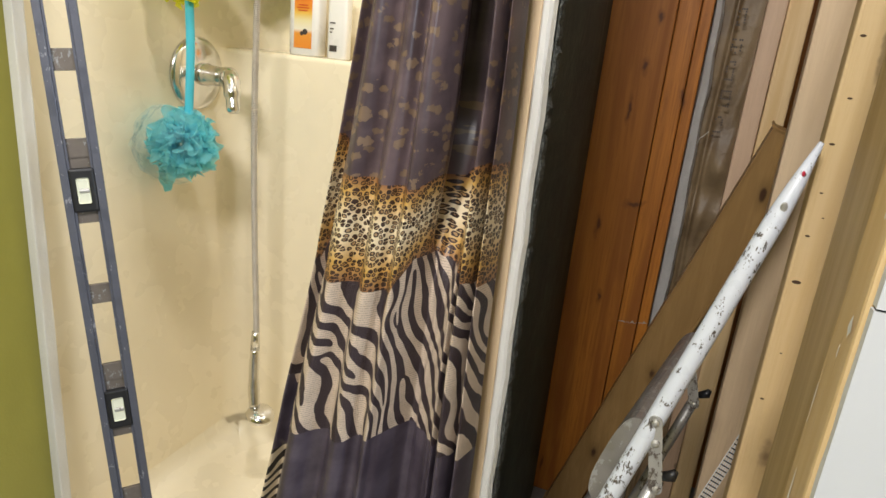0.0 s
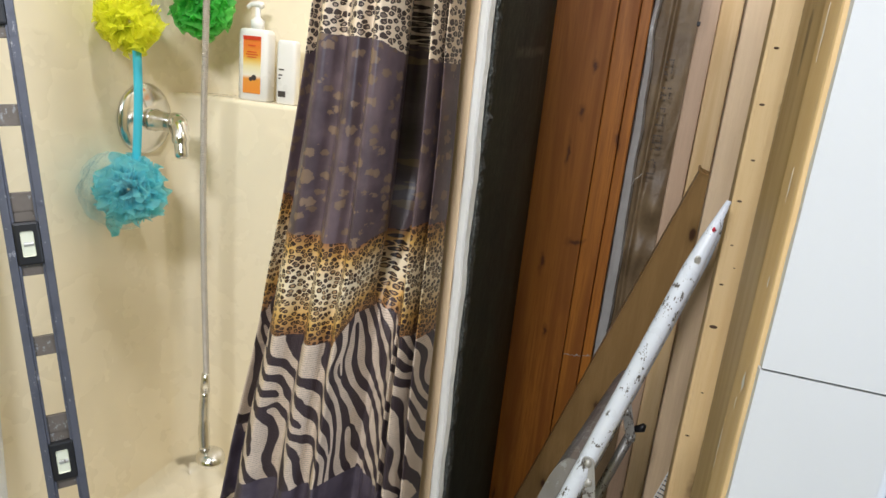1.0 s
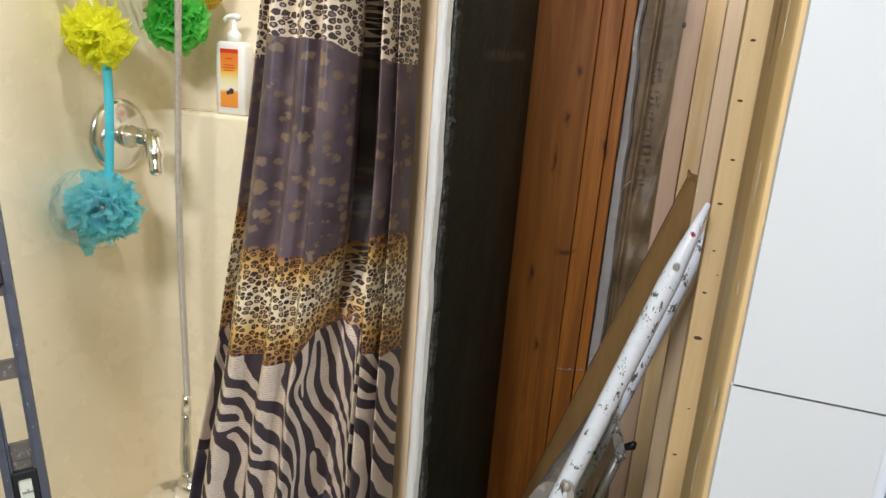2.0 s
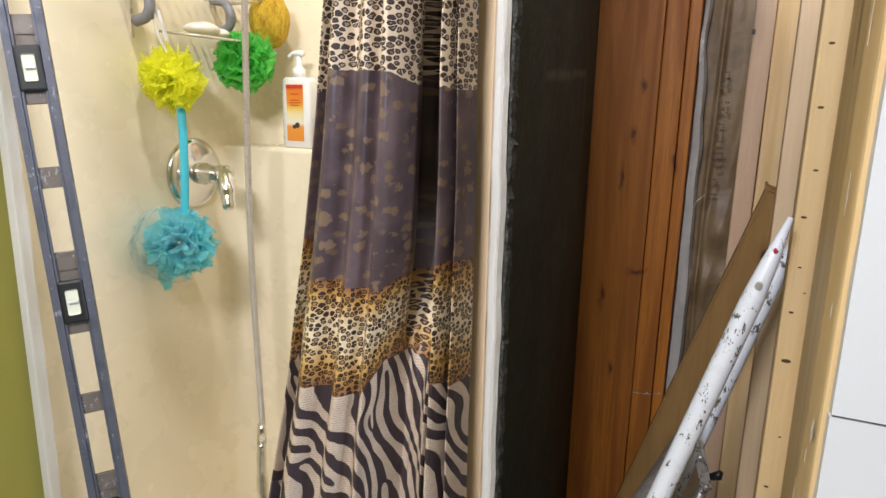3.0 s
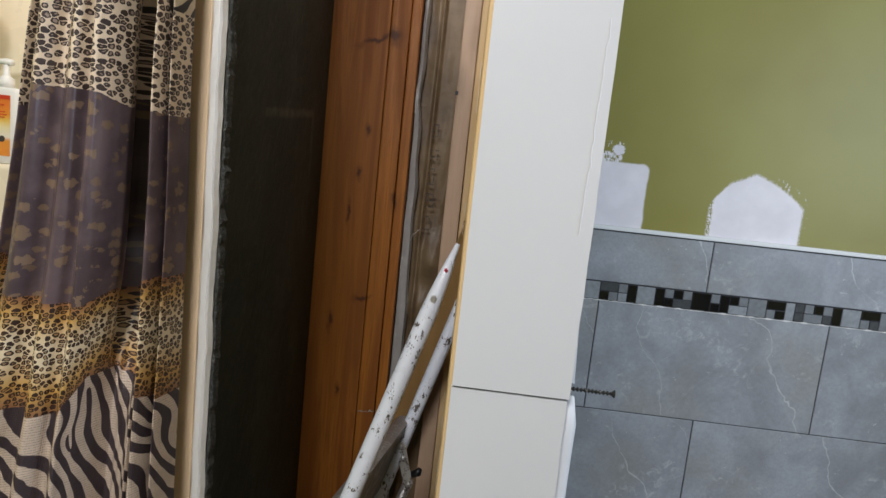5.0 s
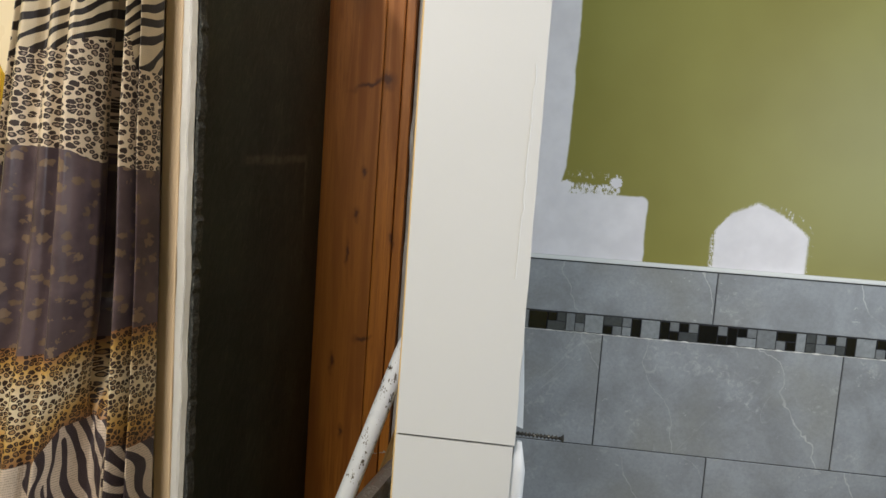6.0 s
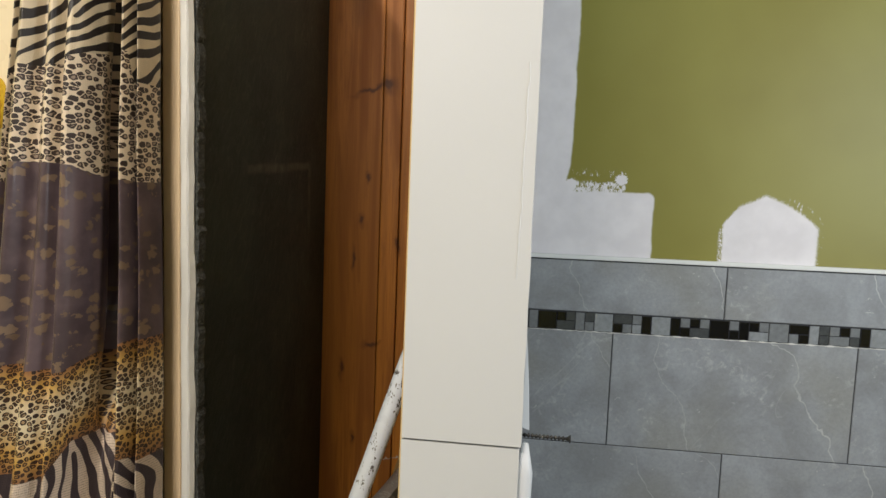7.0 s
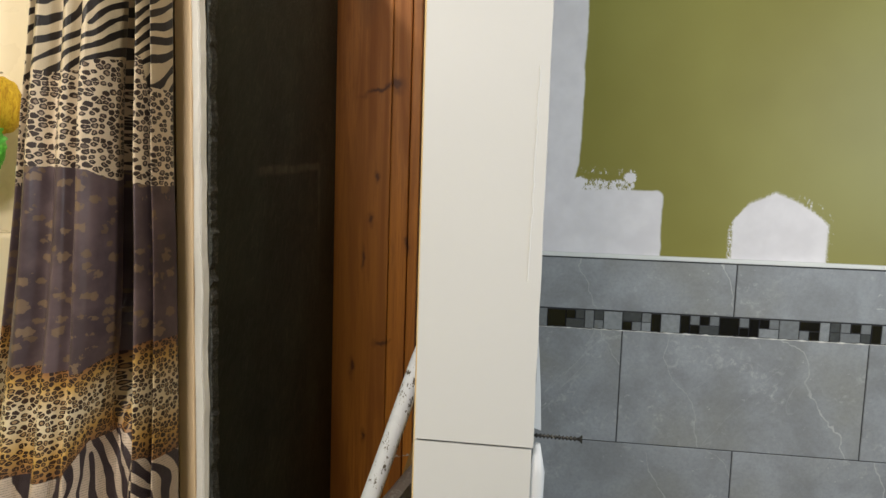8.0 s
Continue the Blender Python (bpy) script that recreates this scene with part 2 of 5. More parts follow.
def stone_tile():
    m, nt, b = material("grey_marble_tile", 0.38)
    p = coords(nt)
    r = calc(nt, "MULTIPLY", rnd(nt), 37.0)
    cloud = tex(nt, p, 6, 5, 0.62, 0.6, w=r)
    c = mix(nt, step(nt, cloud, 0.32, 0.68), (0.255, 0.262, 0.272), (0.36, 0.375, 0.4))
    olive = tex(nt, p, 3.2, 3, 0.5, w=calc(nt, "ADD", r, 13.0))
    c = mix(nt, step(nt, olive, 0.5, 0.7, 0.0, 0.6), c, (0.285, 0.28, 0.25))
    wq = mapping(nt, p, (1, 1, 1), rot=(0, 0.9, 0))
    vein = calc(nt, "ABSOLUTE", calc(nt, "SUBTRACT", tex(nt, mapping(nt, wq, (0.45, 1, 1.7)), 3.0, 4, 0.5, 0.5, w=r), 0.5))
    gate = step(nt, tex(nt, p, 3.1, 2, w=calc(nt, "ADD", r, 9.0)), 0.5, 0.62)
    c = mix(nt, calc(nt, "MULTIPLY", step(nt, vein, 0.0008, 0.0032, 1.0, 0.0), calc(nt, "MULTIPLY", gate, 0.2)), c, (0.58, 0.58, 0.58))
    x, y, z = split(nt, p)
    for shift, slope_x, width, power in ((0.0, 0.52, 0.0022, 0.85), (0.37, 0.35, 0.0016, 0.5)):
        at = calc(nt, "ADD", calc(nt, "MULTIPLY", calc(nt, "FRACT", calc(nt, "ADD", calc(nt, "MULTIPLY", rnd(nt), 7.3), shift)), 0.5), 0.05)
        wig = calc(nt, "MULTIPLY", calc(nt, "SUBTRACT", tex(nt, p, 6, 5.0, 0.5, w=calc(nt, "ADD", r, shift)), 0.5), 0.17)
        off = calc(nt, "SUBTRACT", x, calc(nt, "ADD", calc(nt, "ADD", at, wig), calc(nt, "MULTIPLY", calc(nt, "SUBTRACT", 0.3, z), slope_x)))
        fade = step(nt, tex(nt, p, 7, 2, w=calc(nt, "ADD", r, 5.0 + shift)), 0.36, 0.52, 0.1, power)
        c = mix(nt, calc(nt, "MULTIPLY", step(nt, calc(nt, "ABSOLUTE", off), width * 0.3, width, 1.0, 0.0), fade), c, (0.56, 0.56, 0.55))
    smudge = calc(nt, "MULTIPLY", step(nt, tex(nt, p, 42, 5, 0.7, 0.8, w=r), 0.5, 0.66), step(nt, tex(nt, p, 8, 2, w=calc(nt, "ADD", r, 21.0)), 0.48, 0.66))
    c = mix(nt, calc(nt, "MULTIPLY", smudge, 0.6), c, (0.55, 0.55, 0.55))
    fleck = calc(nt, "MULTIPLY", step(nt, tex(nt, mapping(nt, p, (0.6, 1, 1)), 95, 3, 0.7, 0.6, w=calc(nt, "ADD", r, 3.0)), 0.63, 0.7), step(nt, tex(nt, p, 11, 2, w=calc(nt, "ADD", r, 7.0)), 0.5, 0.62))
    c = mix(nt, calc(nt, "MULTIPLY", fleck, 0.75), c, (0.62, 0.62, 0.61))
    grey = tex(nt, p, 120, 4, 0.7, w=r)
    c = mix(nt, step(nt, grey, 0.35, 0.7, 0.0, 0.22), c, (0.13, 0.13, 0.135))
    put(nt, b.inputs["Base Color"], c)
    put(nt, b.inputs["Roughness"], step(nt, cloud, 0.3, 0.7, 0.3, 0.48))
    bump(nt, b, tex(nt, p, 45, 3), 0.06, 0.002)
    return m


TILE = stone_tile()


def mosaic(name, colour, rough):
    m, nt, b = material(name, rough)
    p = coords(nt)
    f = tex(nt, p, 90, 3, w=calc(nt, "MULTIPLY", rnd(nt), 30.0))
    put(nt, b.inputs["Base Color"], mix(nt, f, tuple(c * 0.6 for c in colour), tuple(c * 1.35 for c in colour)))
    b.inputs["Coat Weight"].default_value = 0.6
    return m


MOSAIC = [mosaic("black_glass_mosaic", (0.007, 0.007, 0.009), 0.08), mosaic("grey_stone_mosaic", (0.19, 0.2, 0.21), 0.3), mosaic("smoky_glass_mosaic", (0.07, 0.075, 0.08), 0.15), mosaic("light_grey_mosaic", (0.28, 0.295, 0.31), 0.25)]


def patched_wall():
    """Olive paint with patches of white primer: a strip along the partition, a square and a gable-shaped spot over the tiles."""
    m, nt, b = material("olive_wall_with_primer", 0.5)
    p = coords(nt)
    x, y, z = split(nt, p)
    rag = calc(nt, "MULTIPLY", calc(nt, "SUBTRACT", tex(nt, p, 26, 5, 0.7), 0.5), 0.06)
    soft = calc(nt, "MULTIPLY", calc(nt, "SUBTRACT", tex(nt, p, 9, 3), 0.5), 0.02)
    dry = calc(nt, "MULTIPLY", calc(nt, "SUBTRACT", tex(nt, mapping(nt, p, (1, 1, 0.6)), 120, 4, 0.8), 0.5), 0.05)

    def below(v, limit, jitter):
        return step(nt, calc(nt, "ADD", v, jitter), limit - 0.003, limit + 0.003, 1.0, 0.0)

    strip = below(calc(nt, "ADD", x, step(nt, z, 1.30, 1.40, 0.012, 0.0)), -0.127, soft)
    # square with a rounded corner
    sx = calc(nt, "MAXIMUM", calc(nt, "SUBTRACT", x, 0.068), 0.0)
    sz = calc(nt, "MAXIMUM", calc(nt, "SUBTRACT", z, 1.264), 0.0)
    corner = calc(nt, "SQRT", calc(nt, "ADD", calc(nt, "MULTIPLY", sx, sx), calc(nt, "MULTIPLY", sz, sz)))
    square = below(corner, 0.0185, soft)
    # dry brush marks over the square: speckle along its top, a thin row of dashes higher up, a dab at the end
    reach = calc(nt, "MULTIPLY", below(x, 0.012, rag), step(nt, x, -0.14, -0.13))
    low_row = calc(nt, "MULTIPLY", calc(nt, "MULTIPLY", reach, below(z, 1.304, rag)), step(nt, dry, -0.003, 0.001))
    dash = calc(nt, "SUBTRACT", z, calc(nt, "SUBTRACT", 1.335, calc(nt, "MULTIPLY", calc(nt, "ADD", x, 0.13), 0.06)))
    high_row = calc(nt, "MULTIPLY", calc(nt, "MULTIPLY", reach, step(nt, calc(nt, "ABSOLUTE", dash), 0.006, 0.011, 1.0, 0.0)), step(nt, dry, 0.003, 0.006))
    smear = calc(nt, "MULTIPLY", below(x, -0.117, rag), below(z, 1.311, rag))
    away = calc(nt, "SUBTRACT", x, 0.363)
    left, right = calc(nt, "MAXIMUM", calc(nt, "MULTIPLY", away, -1.0), 0.0), calc(nt, "MAXIMUM", away, 0.0)

    def bend(a, start, k):
        over = calc(nt, "MAXIMUM", calc(nt, "SUBTRACT", a, start), 0.0)
        return calc(nt, "ADD", calc(nt, "MULTIPLY", a, 0.5), calc(nt, "MULTIPLY", calc(nt, "MULTIPLY", over, over), k))

    roof = calc(nt, "SUBTRACT", 1.288, calc(nt, "ADD", bend(left, 0.055, 14.0), bend(right, 0.06, 3.0)))
    over = calc(nt, "ADD", calc(nt, "SUBTRACT", z, roof), soft)
    sides = calc(nt, "MULTIPLY", below(left, 0.099, calc(nt, "MULTIPLY", dry, 0.25)), below(right, 0.130, calc(nt, "MULTIPLY", dry, 0.25)))
    gable = calc(nt, "MULTIPLY", step(nt, calc(nt, "ADD", over, calc(nt, "MULTIPLY", dry, 0.25)), -0.003, 0.003, 1.0, 0.0), sides)
    rim = calc(nt, "MULTIPLY", step(nt, calc(nt, "ADD", over, dry), 0.003, 0.01, 1.0, 0.0), calc(nt, "MULTIPLY", below(left, 0.111, dry), below(right, 0.134, dry)))
    halo = calc(nt, "MULTIPLY", rim, step(nt, dry, -0.002, 0.002))
    spray_at = calc(nt, "SUBTRACT", over, calc(nt, "MULTIPLY", right, 0.12))
    spray = calc(nt, "MULTIPLY", calc(nt, "MULTIPLY", step(nt, spray_at, 0.012, 0.02, 1.0, 0.0), calc(nt, "MULTIPLY", step(nt, right, 0.045, 0.06), below(right, 0.142, rag))), step(nt, dry, 0.004, 0.007))
    ex, ez = calc(nt, "MULTIPLY", calc(nt, "SUBTRACT", x, 0.0), 55.0), calc(nt, "MULTIPLY", calc(nt, "SUBTRACT", z, 1.315), 75.0)
    dab = step(nt, calc(nt, "ADD", calc(nt, "ADD", calc(nt, "MULTIPLY", ex, ex), calc(nt, "MULTIPLY", ez, ez)), calc(nt, "MULTIPLY", dry, 60.0)), 0.85, 1.0, 1.0, 0.0)
    mask = calc(nt, "MAXIMUM", strip, dab)
    for other in (square, low_row, high_row, smear, gable, halo, spray):
        mask = calc(nt, "MAXIMUM", mask, other)
    green = mix(nt, step(nt, tex(nt, p, 2.0, 3), 0.3, 0.7), (0.235, 0.205, 0.033), (0.28, 0.255, 0.05))
    white = mix(nt, step(nt, tex(nt, p, 14, 3), 0.3, 0.7), (0.76, 0.72, 0.74), (0.84, 0.80, 0.82))
    put(nt, b.inputs["Base Color"], mix(nt, mask, green, white))
    put(nt, b.inputs["Roughness"], step(nt, mask, 0, 1, 0.45, 0.75))
    bump(nt, b, calc(nt, "ADD", mask, calc(nt, "MULTIPLY", tex(nt, p, 130, 2), 0.3)), 0.2, 0.0015)
    return m


PATCHED = patched_wall()

# cloth prints, in metres along and up the cloth


def satin(name, colour_of, weave=0.15, rough=0.42):
    m, nt, b = material(name, rough)
    put(nt, b.inputs["Base Color"], colour_of(nt))
    b.inputs["Specular IOR Level"].default_value = 0.5
    p = uv(nt, "Cloth")
    h = calc(nt, "ADD", tex(nt, mapping(nt, p, (1, 0.35, 1)), 45, 3), calc(nt, "MULTIPLY", cells(nt, p, 420, jitter=0.35), weave * 3))
    bump(nt, b, h, 0.12 + weave, 0.003)
    return m


def zebra(light, dark, freq, tilt_u, tilt_v, warp, size, cover, forks, seed, net=False):
    """Stripes that wander, swell and fork: a warped wave with a fork at each of some scattered points."""
    def colour_of(nt):
        p = uv(nt, "Cloth")
        u, v, _ = split(nt, p)
        swirl = calc(nt, "MULTIPLY", calc(nt, "SUBTRACT", tex(nt, p, size, 1.0, 0.4, 0.3), 0.5), warp)
        ph = calc(nt, "ADD", calc(nt, "ADD", calc(nt, "MULTIPLY", u, tilt_u * freq), calc(nt, "MULTIPLY", v, tilt_v * freq)), swirl)
        rr = random.Random(seed)
        (u0, u1), (v0, v1), count = forks
        for k in range(count):
            fu, fv = u0 + (u1 - u0) * rr.random(), v0 + (v1 - v0) * (k + rr.random()) / count
            turn = calc(nt, "ARCTAN2", calc(nt, "SUBTRACT", v, fv), calc(nt, "SUBTRACT", u, fu))
            ph = calc(nt, "MULTIPLY_ADD", turn, (1 if k % 2 else -1) / 6.2832, ph)
        wavy = calc(nt, "SINE", calc(nt, "MULTIPLY", ph, 6.2832))
        width = calc(nt, "MULTIPLY", calc(nt, "SUBTRACT", tex(nt, p, size * 3.2, 2), 0.5), 2.4)
        k = step(nt, calc(nt, "ADD", wavy, width), cover - 0.09, cover + 0.09)
        pale = mix(nt, step(nt, tex(nt, p, 30, 3), 0.3, 0.7), tuple(c * 0.85 for c in light), light)
        if net:
            rows = calc(nt, "SINE", calc(nt, "ADD", calc(nt, "MULTIPLY", v, 1900.0), calc(nt, "MULTIPLY", tex(nt, p, 60, 2), 4.0)))
            pale = mix(nt, calc(nt, "MULTIPLY", step(nt, rows, 0.1, 0.9), step(nt, tex(nt, p, 420, 1), 0.4, 0.6, 0.25, 0.8)), pale, tuple(c * 0.4 for c in light))
        return mix(nt, k, dark, pale)
    return colour_of


def rosettes(light_stops, dark, middle, scale, squeeze, plain, gap=0.09):
    def colour_of(nt):
        p = uv(nt, "Cloth")
        q = nt.nodes.new("ShaderNodeVectorMath")
        q.operation = "ADD"
        off = nt.nodes.new("ShaderNodeTexNoise")
        nt.links.new(p, off.inputs["Vector"])
        off.inputs["Scale"].default_value, off.inputs["Detail"].default_value = scale * 1.3, 2
        sc = nt.nodes.new("ShaderNodeVectorMath")
        sc.operation = "SCALE"
        nt.links.new(off.outputs["Color"], sc.inputs[0])
        sc.inputs["Scale"].default_value = 0.3 / scale
        nt.links.new(mapping(nt, p, (squeeze, 1.0, 1)), q.inputs[0])
        nt.links.new(sc.outputs[0], q.inputs[1])
        n = nt.nodes.new("ShaderNodeTexVoronoi")
        n.voronoi_dimensions = "2D"
        nt.links.new(q.outputs[0], n.inputs["Vector"])
        n.inputs["Scale"].default_value, n.inputs["Randomness"].default_value = scale, 0.85
        r, g, b = split(nt, n.outputs["Color"])
        edge = cells(nt, q.outputs[0], scale, "DISTANCE_TO_EDGE", 0.85, flat=True)
        round_off = calc(nt, "SUBTRACT", calc(nt, "MULTIPLY_ADD", r, 0.24, 0.36), n.outputs["Distance"])
        v = calc(nt, "SMOOTH_MIN", calc(nt, "SUBTRACT", edge, gap), round_off, 0.12)
        v = calc(nt, "ADD", v, calc(nt, "MULTIPLY", calc(nt, "SUBTRACT", tex(nt, p, scale * 2.0, 1), 0.5), 0.2))
        wide = calc(nt, "MULTIPLY_ADD", tex(nt, p, scale * 1.4, 1), 0.6, -0.06)
        _, band, _ = split(nt, uv(nt, "Band"))
        ground = ramp(nt, band, light_stops)
        spot = step(nt, v, -0.005, 0.025)
        core = calc(nt, "MULTIPLY", step(nt, calc(nt, "SUBTRACT", v, wide), -0.015, 0.025), step(nt, g, plain, plain + 0.05))
        ink = mix(nt, b, tuple(c * 0.8 for c in dark), tuple(c * 1.5 for c in dark))
        return mix(nt, spot, ground, mix(nt, core, ink, mix(nt, 0.75, ground, middle)))
    return colour_of


def blotches(nt):
    p = uv(nt, "Cloth")
    shade = mix(nt, step(nt, tex(nt, p, 14, 4, 0.6), 0.35, 0.65), (0.078, 0.055, 0.062), (0.142, 0.1, 0.108))
    q = mapping(nt, p, (0.62, 1.0, 1))
    d = calc(nt, "ADD", cells(nt, q, 66, jitter=0.95), calc(nt, "MULTIPLY", calc(nt, "SUBTRACT", tex(nt, p, 130, 3), 0.5), 0.8))
    n = nt.nodes.new("ShaderNodeTexVoronoi")
    nt.links.new(q, n.inputs["Vector"])
    n.inputs["Scale"].default_value, n.inputs["Randomness"].default_value = 66, 0.95
    r, g, _ = split(nt, n.outputs["Color"])
    size = calc(nt, "MULTIPLY_ADD", r, 0.2, 0.24)
    k = calc(nt, "MULTIPLY", step(nt, calc(nt, "SUBTRACT", d, size), -0.02, 0.02, 1.0, 0.0), step(nt, g, 0.08, 0.12))
    return mix(nt, k, shade, mix(nt, r, (0.16, 0.105, 0.07), (0.235, 0.16, 0.108)))


def plum(nt):
    p = uv(nt, "Cloth")
    return mix(nt, step(nt, tex(nt, p, 18, 4, 0.6), 0.35, 0.65), (0.06, 0.046, 0.063), (0.1, 0.08, 0.103))


INK = (0.02, 0.015, 0.014)
PLUM_INK = (0.045, 0.03, 0.035)
CLOTH = [
    satin("zebra_print_cloth", zebra((0.7, 0.575, 0.4), INK, 50, -0.6, 1.0, 6.0, 7, -0.1, ((0.0, 0.45), (1.38, 1.75), 26), 4)),
    satin("leopard_print_cloth", rosettes([(0.0, (0.73, 0.59, 0.43)), (1.0, (0.73, 0.6, 0.44))], (0.038, 0.024, 0.02), (0.2, 0.135, 0.11), 138, 0.6, 0.35, 0.04)),
    satin("plum_blotched_cloth", blotches, 0.02, 0.29),
    satin("golden_leopard_cloth", rosettes([(0.0, (0.3, 0.14, 0.06)), (0.2, (0.6, 0.36, 0.1)), (0.46, (0.74, 0.62, 0.41)), (0.62, (0.76, 0.64, 0.44)), (0.86, (0.6, 0.36, 0.1)), (1.0, (0.3, 0.13, 0.055))], (0.035, 0.017, 0.012), (0.26, 0.13, 0.042), 146, 0.85, 0.3, 0.045)),
    satin("zebra_net_cloth", zebra((0.7, 0.56, 0.44), PLUM_INK, 38, 0.8, 0.6, 5.5, 6.5, -0.02, ((0.0, 0.45), (0.62, 0.98), 34), 9, True), 0.3, 0.5),
    satin("plum_cloth", plum, 0.02, 0.29),
]


def netting(name, colour):
    m, nt, b = material(name, 0.5, 0.0, colour)
    p = coords(nt)
    put(nt, b.inputs["Base Color"], mix(nt, tex(nt, p, 60, 3), tuple(c * 0.75 for c in colour), colour))
    out = nt.nodes["Material Output"]
    back = nt.nodes.new("ShaderNodeBsdfTranslucent")
    back.inputs["Color"].default_value = (*colour, 1)
    clear = nt.nodes.new("ShaderNodeBsdfTransparent")
    m1, m2 = nt.nodes.new("ShaderNodeMixShader"), nt.nodes.new("ShaderNodeMixShader")
    m1.inputs[0].default_value = 0.7
    nt.links.new(b.outputs[0], m1.inputs[1])
    nt.links.new(back.outputs[0], m1.inputs[2])
    hole = step(nt, cells(nt, p, 800, jitter=0.4), 0.4, 0.65, 0.66, 0.42)
    put(nt, m2.inputs[0], calc(nt, "SUBTRACT", 0.75, hole))
    nt.links.new(m1.outputs[0], m2.inputs[1])
    nt.links.new(clear.outputs[0], m2.inputs[2])
    nt.links.new(m2.outputs[0], out.inputs["Surface"])
    return m


def haze_netting(name, colour):
    """The same netting in one loose layer, mostly holes."""
    m, nt, b = material(name, 0.6, 0.0, colour)
    p = coords(nt)
    clear = nt.nodes.new("ShaderNodeBsdfTransparent")
    both = nt.nodes.new("ShaderNodeMixShader")
    put(nt, both.inputs[0], step(nt, tex(nt, p, 45, 3), 0.35, 0.65, 0.9, 0.985))
    nt.links.new(b.outputs[0], both.inputs[1])
    nt.links.new(clear.outputs[0], both.inputs[2])
    nt.links.new(both.outputs[0], nt.nodes["Material Output"].inputs["Surface"])
    return m


NET_YELLOW = netting("lime_yellow_netting", (0.97, 0.98, 0.05))
NET_BLUE = netting("turquoise_netting", (0.3, 0.8, 0.88))
NET_GREEN = netting("bright_green_netting", (0.2, 0.76, 0.16))
LOOSE = haze_netting("loose_turquoise_netting", (0.3, 0.76, 0.84))
RIBBON = painted("turquoise_ribbon", (0.07, 0.52, 0.65), 0.5, 0.04)


def sponge_mat():
    m, nt, b = material("ochre_fibre_sponge", 0.85)
    p = coords(nt)
    f = tex(nt, mapping(nt, p, (1, 1, 0.3)), 130, 4, 0.7, 0.6)
    put(nt, b.inputs["Base Color"], ramp(nt, f, [(0.3, (0.3, 0.15, 0.005)), (0.5, (0.56, 0.36, 0.015)), (0.75, (0.68, 0.48, 0.04))]))
    bump(nt, b, f, 0.8, 0.006)
    return m


SPONGE = sponge_mat()


def kraft():
    m, nt, b = material("kraft_paper_facing", 0.5)
    p = coords(nt)
    c = mix(nt, step(nt, tex(nt, p, 13, 3), 0.3, 0.7), (0.15, 0.1, 0.052), (0.235, 0.165, 0.088))
    put(nt, b.inputs["Base Color"], c)
    bump(nt, b, tex(nt, p, 30, 4, 0.55, 0.8), 0.35, 0.006)
    return m


KRAFT = kraft()


def film_mat():
    m, nt, b = material("cloudy_plastic_film", 0.3)
    p = coords(nt)
    put(nt, b.inputs["Base Color"], mix(nt, tex(nt, mapping(nt, p, (1, 1, 0.2)), 60, 4), (0.32, 0.31, 0.29), (0.56, 0.55, 0.53)))
    bump(nt, b, tex(nt, p, 50, 4), 0.6, 0.008)
    return m


FILM = film_mat()


def label_mat():
    """Orange label that fades through yellow to white and back, top to bottom of the bottle."""
    m, nt, b = material("orange_label", 0.35)
    _, _, z = split(nt, coords(nt))
    k = step(nt, z, 1.15, 1.285)
    put(nt, b.inputs["Base Color"], ramp(nt, k, [(0.0, (0.75, 0.26, 0.03)), (0.16, (0.75, 0.3, 0.04)), (0.24, (0.8, 0.74, 0.6)), (0.45, (0.8, 0.7, 0.4)), (0.62, (0.78, 0.5, 0.1)), (0.75, (0.76, 0.3, 0.03)), (0.93, (0.75, 0.2, 0.03))]))
    return m


LABEL = label_mat()
RED_LABEL = material("red_label_strip", 0.35, 0.0, (0.6, 0.05, 0.02))[0]
VIAL = material("pale_vial_fluid", 0.12, 0.0, (0.75, 0.76, 0.62))[0]

# ---- building helpers ----


def part(name, bm, mat, parent=None, label=""):
    me = bpy.data.meshes.new(name)
    bmesh.ops.recalc_face_normals(bm, faces=bm.faces)
    bm.to_mesh(me)
    bm.free()
    for m in (mat if isinstance(mat, list) else [mat]):
        me.materials.append(m)
    ob = new(name, me)
    ob.parent = parent
    if label:
        ob["label"] = label
    return ob


def smooth(ob):
    ob.data.polygons.foreach_set("use_smooth", [True] * len(ob.data.polygons))
    return ob


def thing(name, label, category, group=""):
    return tagged(new(name), label, category, group)


def box(bm, x0, x1, y0, y1, z0, z1, bevel=0.0, lean=0.0):
    r = bmesh.ops.create_cube(bm, size=1)
    for v in r["verts"]:
        v.co = Vector(((x0 + x1) / 2 + v.co.x * (x1 - x0), (y0 + y1) / 2 + v.co.y * (y1 - y0), (z0 + z1) / 2 + v.co.z * (z1 - z0)))
        v.co.x += lean * (v.co.z - 1.1)
    if bevel:
        bmesh.ops.bevel(bm, geom=list({e for v in r["verts"] for e in v.link_edges}), offset=bevel, segments=2, affect="EDGES", profile=0.6)
    return bm


def boxed(name, dims, mat, parent=None, label="", bevel=0.0, lean=0.0):
    return part(name, box(bmesh.new(), *dims, bevel=bevel, lean=lean), mat, parent, label)


def structure(ob, label):
    return tagged(ob, label, kind="structure")


